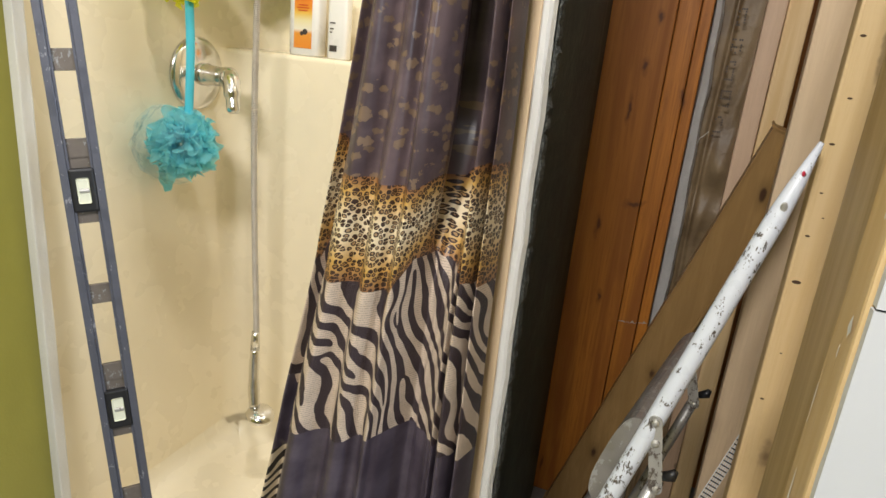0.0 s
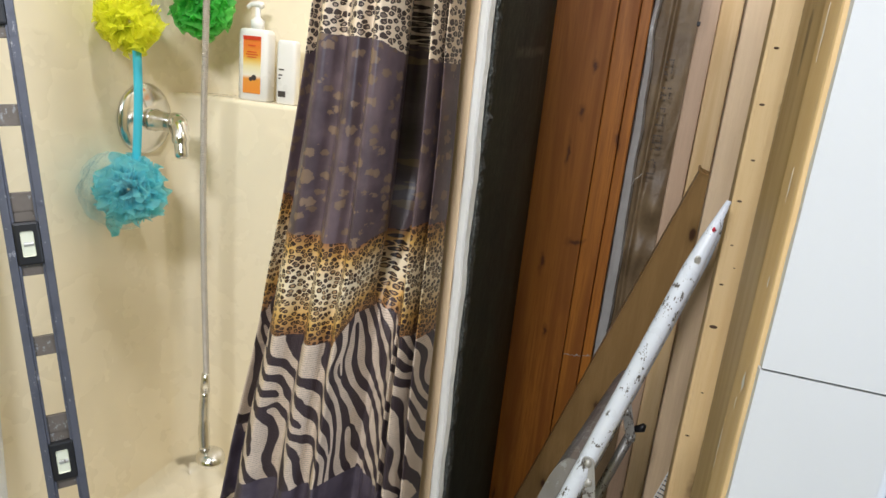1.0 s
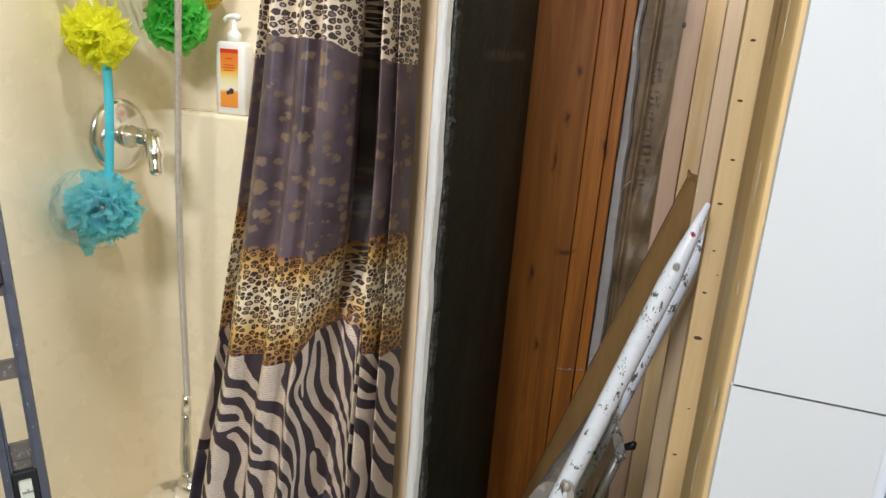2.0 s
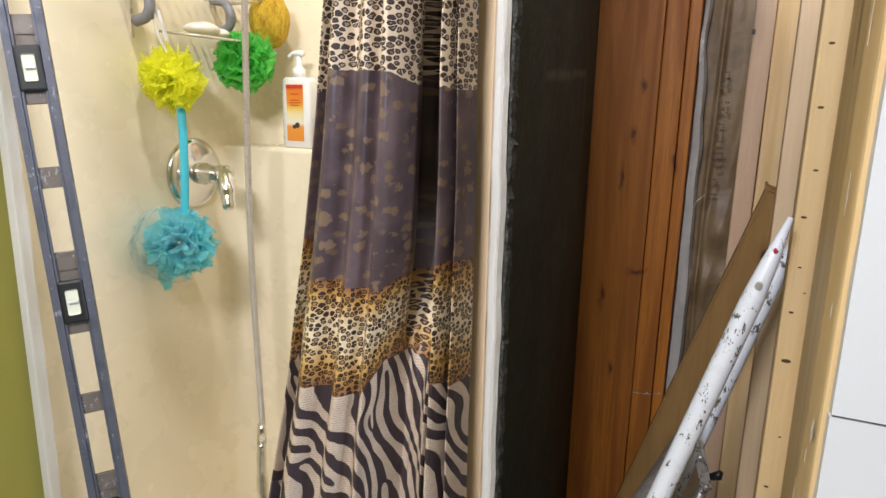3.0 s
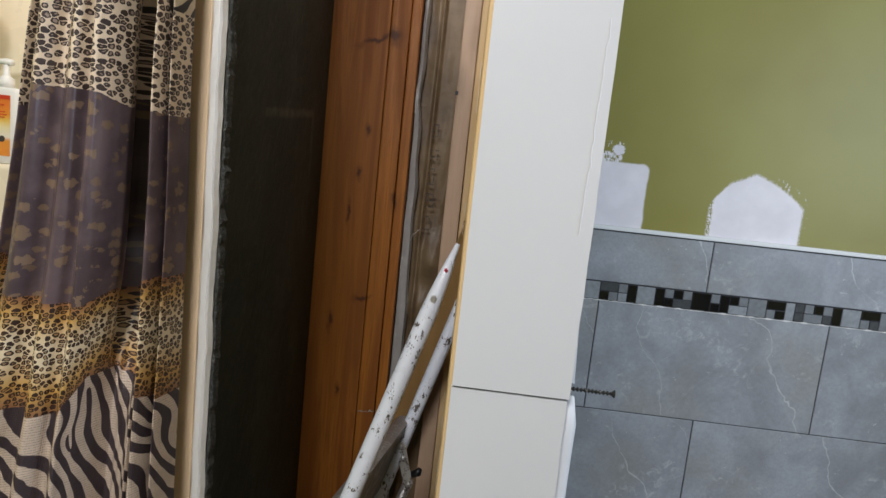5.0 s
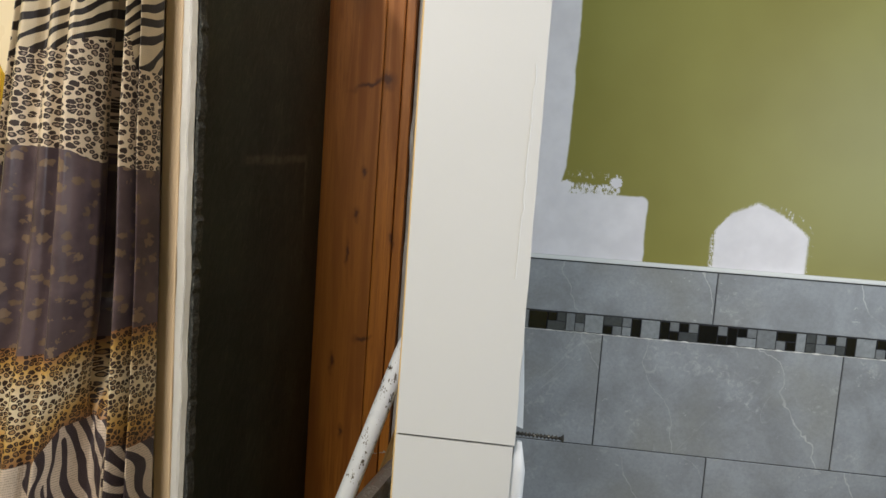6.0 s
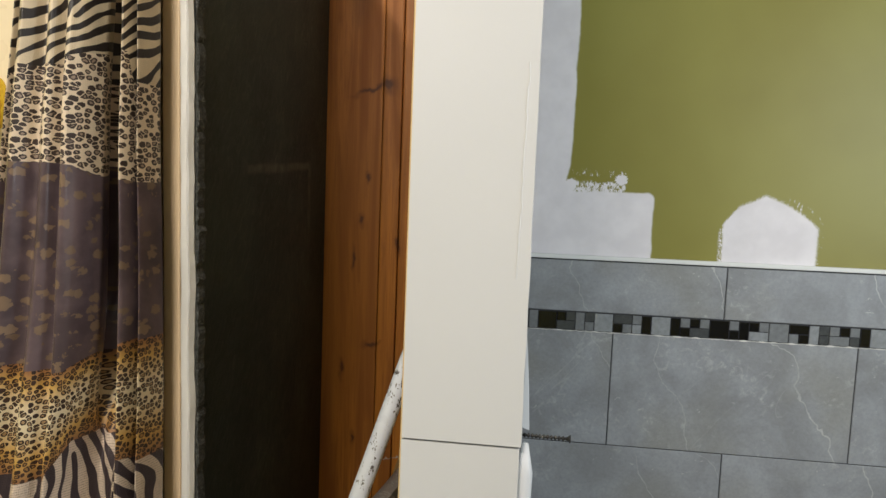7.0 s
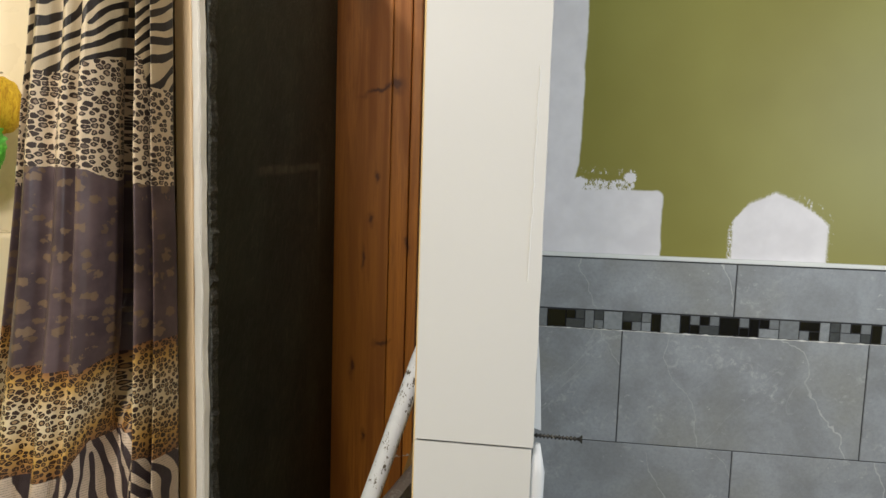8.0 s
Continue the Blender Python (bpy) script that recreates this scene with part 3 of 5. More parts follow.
def tube(bm, pts, radius, sides=12, caps=True):
    """A tube along points; radius a number or one per point."""
    pts = [Vector(p) for p in pts]
    rad = radius if isinstance(radius, (list, tuple)) else [radius] * len(pts)
    rings, side = [], None
    for i, p in enumerate(pts):
        d = (pts[min(i + 1, len(pts) - 1)] - pts[max(i - 1, 0)]).normalized()
        side = d.orthogonal() if side is None else (side - d * side.dot(d))
        side.normalize()
        up = d.cross(side)
        rings.append([bm.verts.new(p + (side * math.cos(a) + up * math.sin(a)) * rad[i]) for a in (2 * math.pi * k / sides for k in range(sides))])
    for a, b in zip(rings, rings[1:]):
        for k in range(sides):
            bm.faces.new((a[k], a[(k + 1) % sides], b[(k + 1) % sides], b[k]))
    if caps:
        bm.faces.new(rings[0][::-1])
        bm.faces.new(rings[-1])
    return bm


def arc(pts, n=8):
    """Catmull-Rom points through pts."""
    p = [Vector(q) for q in pts]
    p = [2 * p[0] - p[1]] + p + [2 * p[-1] - p[-2]]
    out = []
    for i in range(1, len(p) - 2):
        for k in range(n):
            t = k / n
            out.append(0.5 * (2 * p[i] + (p[i + 1] - p[i - 1]) * t + (2 * p[i - 1] - 5 * p[i] + 4 * p[i + 1] - p[i + 2]) * t * t + (3 * p[i] - p[i - 1] - 3 * p[i + 1] + p[i + 2]) * t ** 3))
    return out + [p[-2]]


def lathe(bm, profile, m=None, sides=32):
    """A turned form: profile of (radius, height) along z, placed by the matrix m."""
    m = m or Matrix()
    rings = [[bm.verts.new(m @ Vector((max(r, 1e-4) * math.cos(a), max(r, 1e-4) * math.sin(a), h))) for a in (2 * math.pi * k / sides for k in range(sides))] for r, h in profile]
    for a, b in zip(rings, rings[1:]):
        for k in range(sides):
            bm.faces.new((a[k], a[(k + 1) % sides], b[(k + 1) % sides], b[k]))
    bm.faces.new(rings[0][::-1])
    bm.faces.new(rings[-1])
    return bm


def sheet(bm, plan, z0, z1):
    """An upright sheet over plan points (x, y)."""
    lo = [bm.verts.new((x, y, z0)) for x, y in plan]
    hi = [bm.verts.new((x, y, z1)) for x, y in plan]
    for i in range(len(plan) - 1):
        bm.faces.new((lo[i], lo[i + 1], hi[i + 1], hi[i]))
    return bm


# ---- the room ----
structure(boxed("floor", (-1.9, 1.9, -3.4, 0.3, -0.06, 0.0), FLOOR), "plain grey bathroom floor")
structure(boxed("ceiling", (-1.9, 1.9, -3.4, 0.3, 2.42, 2.5), CEILING), "plain white ceiling")
structure(boxed("wall_west", (-1.78, -1.645, -0.93, 0.3, 0.0, 2.42), GREEN), "olive green painted wall beside the shower")
structure(boxed("wall_west_front", (-1.78, -1.605, -3.4, -0.93, 0.0, 2.42), GREEN), "olive green painted wall in front of the shower")
structure(boxed("wall_south", (-1.645, 1.7, -3.4, -3.3, 0.0, 2.42), GREEN), "olive green painted wall")
structure(boxed("wall_east_low", (1.6, 1.7, -3.3, 0.3, 0.0, 0.9), GREEN), "olive green painted wall under the window")
structure(boxed("wall_east_high", (1.6, 1.7, -3.3, 0.3, 2.15, 2.42), GREEN), "olive green painted wall over the window")
structure(boxed("wall_east_a", (1.6, 1.7, -3.3, -2.3, 0.9, 2.15), GREEN), "olive green painted wall")
structure(boxed("wall_east_b", (1.6, 1.7, -1.1, 0.3, 0.9, 2.15), GREEN), "olive green painted wall")
structure(boxed("wall_north", (-0.246, 1.6, 0.012, 0.12, 0.0, 2.42), PATCHED), "olive green wall with white primer patches above tiles")
structure(boxed("wall_back", (-1.645, -0.246, 0.13, 0.22, 0.0, 2.42), W_BACK), "rough boards behind the open stud bay")

# ---- the shower ----
LEAN = -0.004
END_TOP = 1.885


def shower():
    s = thing("shower_surround", "cream fibreglass shower surround with a moulded shelf", "shower")
    cove = [(-1.62 + 0.075 * (1 - math.cos(a)), -0.41 + 0.075 * math.sin(a)) for a in (math.pi / 2 * k / 8 for k in range(9))]
    low = [(-1.62, -0.92), (-1.62, -0.6), *cove, (-1.2, -0.335), (-0.785, -0.335), (-0.735, -0.92)]
    cove2 = [(-1.62 + 0.09 * (1 - math.cos(a)), -0.325 + 0.09 * math.sin(a)) for a in (math.pi / 2 * k / 8 for k in range(9))]
    high = [(-1.62, -0.92), (-1.62, -0.6), *cove2, (-1.2, -0.235), (-0.785, -0.235), (-0.735, -0.92)]
    smooth(part("lower_panel", sheet(bmesh.new(), low, 0.04, 1.120), CREAM, s))
    smooth(part("upper_panel", sheet(bmesh.new(), high, 1.132, END_TOP - 0.02), CREAM, s))
    # rounded lip of the shelf, swept from the lower face to the upper one
    bm = bmesh.new()
    rows = []
    for k in range(7):
        a = math.pi / 2 * k / 6
        t = 1 - math.cos(a)
        rows.append([bm.verts.new((x, y + (0.012 * t if 4 <= i <= 12 else 0), 1.120 + 0.012 * math.sin(a))) for i, (x, y) in enumerate(low)])
    rows.append([bm.verts.new((x, y, 1.132)) for x, y in high])
    for a, b in zip(rows, rows[1:]):
        for i in range(len(low) - 1):
            bm.faces.new((a[i], a[i + 1], b[i + 1], b[i]))
    part("shelf", bm, CREAM, s)
    bm = bmesh.new()
    floor = []
    for k, (inset, z) in enumerate([(0.0, 0.10), (0.004, 0.075), (0.015, 0.055), (0.035, 0.043), (0.07, 0.038)]):
        floor.append([bm.verts.new((min(max(x, -1.62 + inset), -0.735 - inset), min(max(y, -0.92 + inset), -0.335 - inset), z)) for x, y in low])
    for a, b in zip(floor, floor[1:]):
        for i in range(len(low) - 1):
            bm.faces.new((a[i], a[i + 1], b[i + 1], b[i]))
        bm.faces.new((a[-1], a[0], b[0], b[-1]))
    bm.faces.new(floor[-1])
    smooth(part("pan_floor", bm, PAN, s, "pale acrylic shower pan"))
    boxed("threshold", (-1.64, -0.72, -0.965, -0.905, 0.0, 0.105), PAN, s, "", 0.015)
    boxed("front_flange", (-1.607, -1.583, -0.938, -0.915, 0.0, 2.1), WHITE_EDGE, s, "white caulked front flange", 0.004)


shower()

# the wall between shower and stud bay: a tan flange, a plastered edge and a dark board behind it


def prism(plan, z0, z1):
    bm = bmesh.new()
    lo = [bm.verts.new((x, y, z0)) for x, y in plan]
    hi = [bm.verts.new((x, y, z1)) for x, y in plan]
    for i in range(len(plan)):
        j = (i + 1) % len(plan)
        bm.faces.new((lo[i], lo[j], hi[j], hi[i]))
    bm.faces.new(lo[::-1])
    bm.faces.new(hi)
    return bm


end_wall = structure(part("wall_end", prism([(-0.730, -0.9), (-0.690, -0.9), (-0.770, -0.1), (-0.783, -0.1)], 0.0, END_TOP), WHITE_EDGE), "short wall between the shower and the open stud bay")
part("end_post", prism([(-0.730, -0.9), (-0.694, -0.9), (-0.699, -0.86), (-0.733, -0.86)], END_TOP, 2.42), WHITE_EDGE, end_wall, "white post above the short wall")
boxed("flange_strip", (-0.7195, -0.6965, -0.934, -0.9, 0.0, 2.42), CREAM_STRIP, end_wall, "tan painted flange strip", 0.002, LEAN)


def ragged_strip():
    bm = bmesh.new()
    n, prev = 150, None
    for i in range(n + 1):
        z = 2.42 * i / n
        w = 0.0022 * noise.noise((0.3, 7.1, z * 13)) + 0.0016 * noise.noise((4.3, 1.1, z * 41))
        d = 0.0022 * noise.noise((9.3, 2.1, z * 17))
        sh = LEAN * (z - 1.1)
        ring = [bm.verts.new(c) for c in ((-0.6965 + sh, -0.9, z), (-0.6965 + sh + 0.6 * w, -0.9315 + d, z), (-0.6935 + sh + 0.5 * w, -0.936 + d, z), (-0.6875 + sh + w, -0.932 - d, z), (-0.682 + sh + w, -0.937 + d, z), (-0.678 + sh + w, -0.93, z), (-0.686 + sh, -0.9, z))]
        if prev:
            for k in range(len(ring) - 1):
                bm.faces.new((prev[k], prev[k + 1], ring[k + 1], ring[k]))
        prev = ring
    part("plaster_edge", bm, WHITE_EDGE, end_wall, "rough white plastered edge")


ragged_strip()


def bay_board():
    bm = bmesh.new()
    near, far, n = (-0.677, -0.921), (-0.752, -0.105), 16
    grid = []
    for j in range(25):
        z = END_TOP * j / 24
        row = []
        for i in range(n + 1):
            t = i / n
            sh = LEAN * (z - 1.1) * (1 - t)
            bow = 0.006 * math.sin(math.pi * t)
            row.append(bm.verts.new((near[0] + (far[0] - near[0]) * t + sh + bow, near[1] + (far[1] - near[1]) * t, z)))
        grid.append(row)
    for a, b in zip(grid, grid[1:]):
        for i in range(n):
            bm.faces.new((a[i], a[i + 1], b[i + 1], b[i]))
    part("dark_board", bm, DARK, end_wall, "black scuffed waterproof board")
    bm = bmesh.new()
    prev = None
    for i in range(300):
        z = 2.42 * i / 299
        w = 0.003 * noise.noise((3.3, 2.1, z * 60)) + 0.003 * noise.noise((1.3, 5.1, z * 120))
        sh = LEAN * (z - 1.1)
        ring = [bm.verts.new(c) for c in ((-0.6775 + sh, -0.929, z), (-0.6745 + sh + w, -0.927, z), (-0.6735 + sh + w, -0.912 + w, z), (-0.686 + sh, -0.885, z))]
        if prev:
            for k in range(3):
                bm.faces.new((prev[k], prev[k + 1], ring[k + 1], ring[k]))
        prev = ring
    part("torn_edge", bm, FUZZ, end_wall, "torn grey edge of the board")


bay_board()


# ---- the stud bay ----
def stud(x0, x1, y0, y1, mat, label, z0=0.0, z1=2.42, bevel=0.004, name="wall_stud"):
    bm = box(bmesh.new(), x0, x1, y0, y1, z0, z1, bevel)
    bmesh.ops.subdivide_edges(bm, edges=[e for e in bm.edges if abs(e.verts[0].co.z - e.verts[1].co.z) > 1.5], cuts=14)
    s = random.random() * 50
    for v in bm.verts:
        v.co.x += 0.0016 * noise.noise((s, 1.0, v.co.z * 2.2))
        v.co.y += 0.0016 * noise.noise((s, 9.0, v.co.z * 2.2))
    ob = part(name, bm, mat)
    return tagged(ob, label, "stud", "studs of the open bay", "structure")


stud(-0.775, -0.609, -0.108, -0.07, W_BACK, "wide aged orange pine board at the back of the bay")
narrow = stud(-0.6075, -0.561, -0.110, -0.072, W_BACK, "narrow aged orange pine stud at the back of the bay")
thin = stud(-0.5595, -0.535, -0.104, -0.066, W_BACK, "aged orange pine stud at the back of the bay")
pink = stud(-0.432, -0.3925, -0.112, -0.02, W_PINK, "pinkish spruce stud beside the paper insulation")
stud(-0.3915, -0.345, -0.106, -0.02, W_YELLOW, "yellow pine stud in the back corner")
partition = structure(new("wall_partition"), "open stud partition faced with white board")


stud(-0.3665, -0.280, -0.45, -0.412, W_PALE, "pale spruce stud along the side of the bay")
nailed = stud(-0.3625, -0.275, -0.827, -0.789, W_YELLOW, "yellow pine stud with rows of nail holes")
stained = stud(-0.3485, -0.262, -1.105, -0.95, W_STAIN, "brown stained doubled stud at the bay's edge")
end_stud = stud(-0.3555, -0.262, -1.178, -1.1055, W_YELLOW, "yellow pine end stud behind the white board")


def nail_holes():
    for z, x, s in ((1.257, -0.352, 1.0), (1.188, -0.348, 0.9), (1.134, -0.353, 1.1), (1.075, -0.35, 0.7), (1.045, -0.341, 0.5), (1.02, -0.352, 0.9), (0.959, -0.35, 1.6), (0.86, -0.345, 0.5), (1.325, -0.35, 0.9), (1.39, -0.343, 0.7), (1.45, -0.351, 0.9), (0.79, -0.352, 0.8)):
        bm = lathe(bmesh.new(), [(0.0027 * s, 0.0), (0.0021 * s, 0.0007), (0.001 * s, 0.0009)], pose(x, -0.8272, z, 90, 0, 0) @ Matrix.Diagonal((1.35, 0.62, 1, 1)), 10)
        part("nail_hole", bm, KNOT, nailed)


nail_holes()


def small_marks():
    part("staple", box(bmesh.new(), -0.4345, -0.4275, -0.1145, -0.111, 1.402, 1.412, 0.001), BLACK, pink, "black clip")
    rr = random.Random(8)
    for y, z, dy, h in ((-1.163, 1.027, 0.012, 0.02), (-1.15, 1.0, 0.004, 0.012), (-1.135, 0.853, 0.006, 0.05), (-1.12, 0.94, 0.003, 0.05), (-1.155, 1.2, 0.004, 0.03), (-1.14, 1.32, 0.003, 0.045), (-1.165, 1.12, 0.003, 0.01)):
        bm = bmesh.new()
        left, right, side = [], [], (-0.3565 if y < -1.1055 else -0.3495)
        for k in range(9):
            t = k / 8
            w = dy * math.sin(math.pi * t) * (0.6 + 0.4 * rr.random())
            left.append(bm.verts.new((side - 0.0005, y - w / 2 + 0.002 * rr.random(), z + h * (t - 0.5))))
            right.append(bm.verts.new((side - 0.0008, y + w / 2, z + h * (t - 0.5))))
        for k in range(8):
            bm.faces.new((left[k], left[k + 1], right[k + 1], right[k]))
        part("plaster_smear", bm, WHITE_EDGE, end_stud if y < -1.1055 else stained, "thin white plaster smear")


small_marks()


def back_marks():
    """Black blocks in the board's corner, a pale scuff over the narrow back boards, a loose thread and two specks."""
    for z0, z1 in ((1.04, 1.112), (0.672, 0.742)):
        part("packing_strip", box(bmesh.new(), -0.768, -0.755, -0.128, -0.1085, z0, z1, 0.002), BLACK, end_wall, "black packing strip in the corner")
    rr = random.Random(21)
    for x0, x1, y, board in ((-0.6065, -0.5615, -0.1112, narrow), (-0.559, -0.538, -0.1052, thin)):
        bm = bmesh.new()
        lo, hi = [], []
        for k in range(9):
            x = x0 + (x1 - x0) * k / 8
            h = 0.001 + 0.006 * rr.random() * rr.random()
            z = 0.566 + 0.1 * (x + 0.56) + 0.004 * rr.random()
            lo.append(bm.verts.new((x, y, z)))
            hi.append(bm.verts.new((x, y, z + h)))
        for k in range(8):
            bm.faces.new((lo[k], lo[k + 1], hi[k + 1], hi[k]))
        part("plaster_scuff", bm, FILM, board, "pale scuff of plaster")
    thread = thing("loose_thread", "thin white thread hanging on the paper insulation", "thread")
    smooth(part("strand", tube(bmesh.new(), arc([(-0.492, -0.092, 1.06), (-0.499, -0.098, 1.052), (-0.507, -0.097, 1.044), (-0.512, -0.091, 1.028)], 5), 0.0007, 5), CORD, thread))


def mesh_tape():
    t = thing("mesh_tape", "strip of black and white woven mesh tape behind the ladder", "tape")
    a, b = Vector((-0.351, -0.71, 0.665)), Vector((-0.45, -0.73, 0.30))
    w = Vector((0.9, 0, -0.3)).normalized() * 0.014
    bm = bmesh.new()
    for k in range(5):
        o = w * (k / 4)
        tube(bm, [a + o, b + o], 0.0011, 6)
    part("warp", bm, CORD, t, "white lengthwise threads")
    bm = bmesh.new()
    for k in range(46):
        p = a + (b - a) * (k / 45) + Vector((0, -0.0012, 0))
        tube(bm, [p, p + w], 0.0012, 5)
    part("weft", bm, BLACK, t, "black crosswise threads")


back_marks()
mesh_tape()


def white_face():
    top = bmesh.new()
    n = 90
    prev = None
    # upper board, with a chipped right edge
    for i in range(n + 1):
        z = 1.0535 + (2.42 - 1.0535) * i / n
        w = 0.0012 * noise.noise((2.0, 3.0, z * 22)) + 0.0035 * max(0.0, noise.noise((5.0, 3.0, z * 9)) - 0.35)
        ring = [top.verts.new(c) for c in ((-0.351 + 0.001 * noise.noise((8, 3, z * 25)), -1.1785, z), (-0.351, -1.19, z), (-0.246 - w, -1.191, z), (-0.2455 - w, -1.1785, z))]
        if prev:
            for k in range(3):
                top.faces.new((prev[k], prev[k + 1], ring[k + 1], ring[k]))
        else:
            top.faces.new(ring)
        prev = ring
    part("upper_face", top, WHITE, partition, "white primed board")
    low = bmesh.new()
    prev = None
    for i in range(61):
        z = 1.0512 * i / 60
        w = 0.0015 * noise.noise((12.0, 3.0, z * 20))
        ring = [low.verts.new(c) for c in ((-0.3518 + 0.001 * noise.noise((8, 13, z * 25)), -1.1785, z), (-0.3515, -1.1885, z), (-0.2475 + w, -1.1895, z), (-0.247 + w, -1.1785, z))]
        if prev:
            for k in range(3):
                low.faces.new((prev[k], prev[k + 1], ring[k + 1], ring[k]))
        prev = ring
    low.faces.new(prev)
    part("lower_face", low, WHITE, partition, "white primed board")
    boxed("joint_gap", (-0.350, -0.248, -1.186, -1.179, 1.0505, 1.0545), JOINT, partition)
    boxed("side_face", (-0.258, -0.246, -1.176, 0.0, 0.0, 2.42), WHITE, partition, "white primed board on the room side", 0.001)
    # hairline crack by the right edge; a raised ridge stands in for its dark line
    for x, z0, z1, s in ((-0.2575, 1.2, 1.38, 3.0),):
        pts = [(x + 0.0022 * noise.noise((s, 2, q * 1.7)) + 0.003 * q / 24, -1.1908, z0 + (z1 - z0) * q / 24) for q in range(25)]
        part("crack_ridge", tube(bmesh.new(), pts, 0.0007, 6), WHITE, partition, "hairline crack shaped as a thin raised ridge")
    # bulging paper of the corner bead under the joint
    bm = bmesh.new()
    prev = None
    for i in range(41):
        z = 1.052 * i / 40
        k = min(1.0, (1.052 - z) / 0.02)
        r = (0.0075 + 0.0015 * noise.noise((1, 2, z * 12))) * (0.45 + 0.55 * k)
        ring = [bm.verts.new((-0.2435 + r * 1.15 * math.sin(a) * 1.0, -1.176 - r * math.cos(a), z)) for a in (math.pi * (q / 8 - 0.15) for q in range(10))]
        if prev:
            for q in range(9):
                bm.faces.new((prev[q], prev[q + 1], ring[q + 1], ring[q]))
        prev = ring
    bm.faces.new(prev)
    smooth(part("corner_bead", bm, WHITE, partition, "bulging white paper corner bead"))
    bm = bmesh.new()
    vs = [bm.verts.new(c) for c in ((-0.2455, -1.17, 1.064), (-0.239, -1.165, 1.06), (-0.241, -1.165, 1.098), (-0.2435, -1.168, 1.13), (-0.2455, -1.172, 1.15), (-0.2455, -1.15, 1.066))]
    bm.faces.new(vs[:5])
    bm.faces.new((vs[0], vs[5], vs[1]))
    bm.faces.new((vs[1], vs[5], vs[2]))
    part("torn_paper", bm, WHITE, partition, "torn flap of white paper")


white_face()


def screw():
    s = thing("drywall_screw", "black screw sticking out of the partition", "screw")
    bm = bmesh.new()
    prof, n = [], 60
    for i in range(n):
        t = i / (n - 1)
        prof.append((0.0011 + (0.0011 if i % 4 < 2 else 0) * (1 if t < 0.93 else (1 - t) / 0.07) * (1 if t > 0.1 else 0), 0.05 * t - 0.008))
    prof[-3:] = [(0.0014, 0.0400), (0.0038, 0.0425), (0.0036, 0.0432)]
    lathe(bm, prof, pose(-0.2455, -1.168, 1.0565, 0, 90, -2), 10)
    part("shank", bm, SCREW, s)


screw()


def insulation():
    ob = thing("insulation_batt", "brown kraft-faced insulation batt with printed marks", "insulation")
    bm = bmesh.new()
    nx, nz = 26, 160
    grid = []
    for j in range(nz + 1):
        z = 2.42 * j / nz
        row = []
        for i in range(nx + 1):
            t = i / nx
            x = -0.522 + 0.10 * t
            fold = 0.007 * noise.noise((t * 2, z * 2.2, 0.3)) + 0.005 * noise.noise((t * 4, z * 9, 4.3))
            crease = -0.016 * math.exp(-((t - 0.34 - 0.03 * math.sin(z * 5)) / 0.05) ** 2)
            slant = -0.014 * math.exp(-((t - 0.95 + (z - 1.15) * -1.4) / 0.08) ** 2) * (1 if z > 1.1 else 0.2)
            belly = -0.035 * math.exp(-((z - 0.98) / 0.05) ** 2 - ((t - 0.7) / 0.35) ** 2) - 0.02 * math.exp(-((z - 0.86) / 0.04) ** 2)
            row.append(bm.verts.new((x, -0.055 + fold + crease + slant + belly, z)))
        grid.append(row)
    for a, b in zip(grid, grid[1:]):
        for i in range(nx):
            bm.faces.new((a[i], a[i + 1], b[i + 1], b[i]))
    smooth(part("paper_facing", bm, KRAFT, ob))
    boxed("batt", (-0.522, -0.435, -0.018, 0.1, 0.0, 2.42), KRAFT, ob)
    bm = bmesh.new()
    prev = None
    for i in range(80):
        z = 2.42 * i / 79
        w = 0.004 * noise.noise((1, 4, z * 9))
        wide = 0.004 + 0.014 * min(1.0, max(0.0, (1.45 - z) / 0.6))
        ring = [bm.verts.new((-0.534, -0.068, z)), bm.verts.new((-0.531 + w, -0.084 + w, z)), bm.verts.new((-0.527 + wide + 1.5 * w, -0.090 - w, z)), bm.verts.new((-0.522 + wide + 2 * w, -0.074, z))]
        if prev:
            for k in range(3):
                bm.faces.new((prev[k], prev[k + 1], ring[k + 1], ring[k]))
        prev = ring
    part("plastic_film", bm, FILM, ob, "cloudy white plastic film edge")
    # rows of unreadable dotted print
    rr = random.Random(5)
    dot = box(bmesh.new(), 0, 0.0034, -0.0006, 0.0006, 0, 0.0036)
    first = part("print_dot", dot, DARK_INK, ob)
    first.location = (-0.484, -0.0845, 1.05)
    for row, (w, h) in enumerate(((3, 6), (4, 6), (3, 7), (4, 5), (3, 6))):
        for a in range(w + 1):
            for q in range(h + 1):
                if (a in (0, w) or q in (0, h) or (q == h // 2 and row % 2)) and rr.random() < 0.72:
                    o = new("print_dot", first.data)
                    o.parent = ob
                    o.location = (-0.484 + a * 0.0046, -0.0845 - 0.002 * rr.random(), 1.06 + row * 0.058 + q * 0.0055)


insulation()


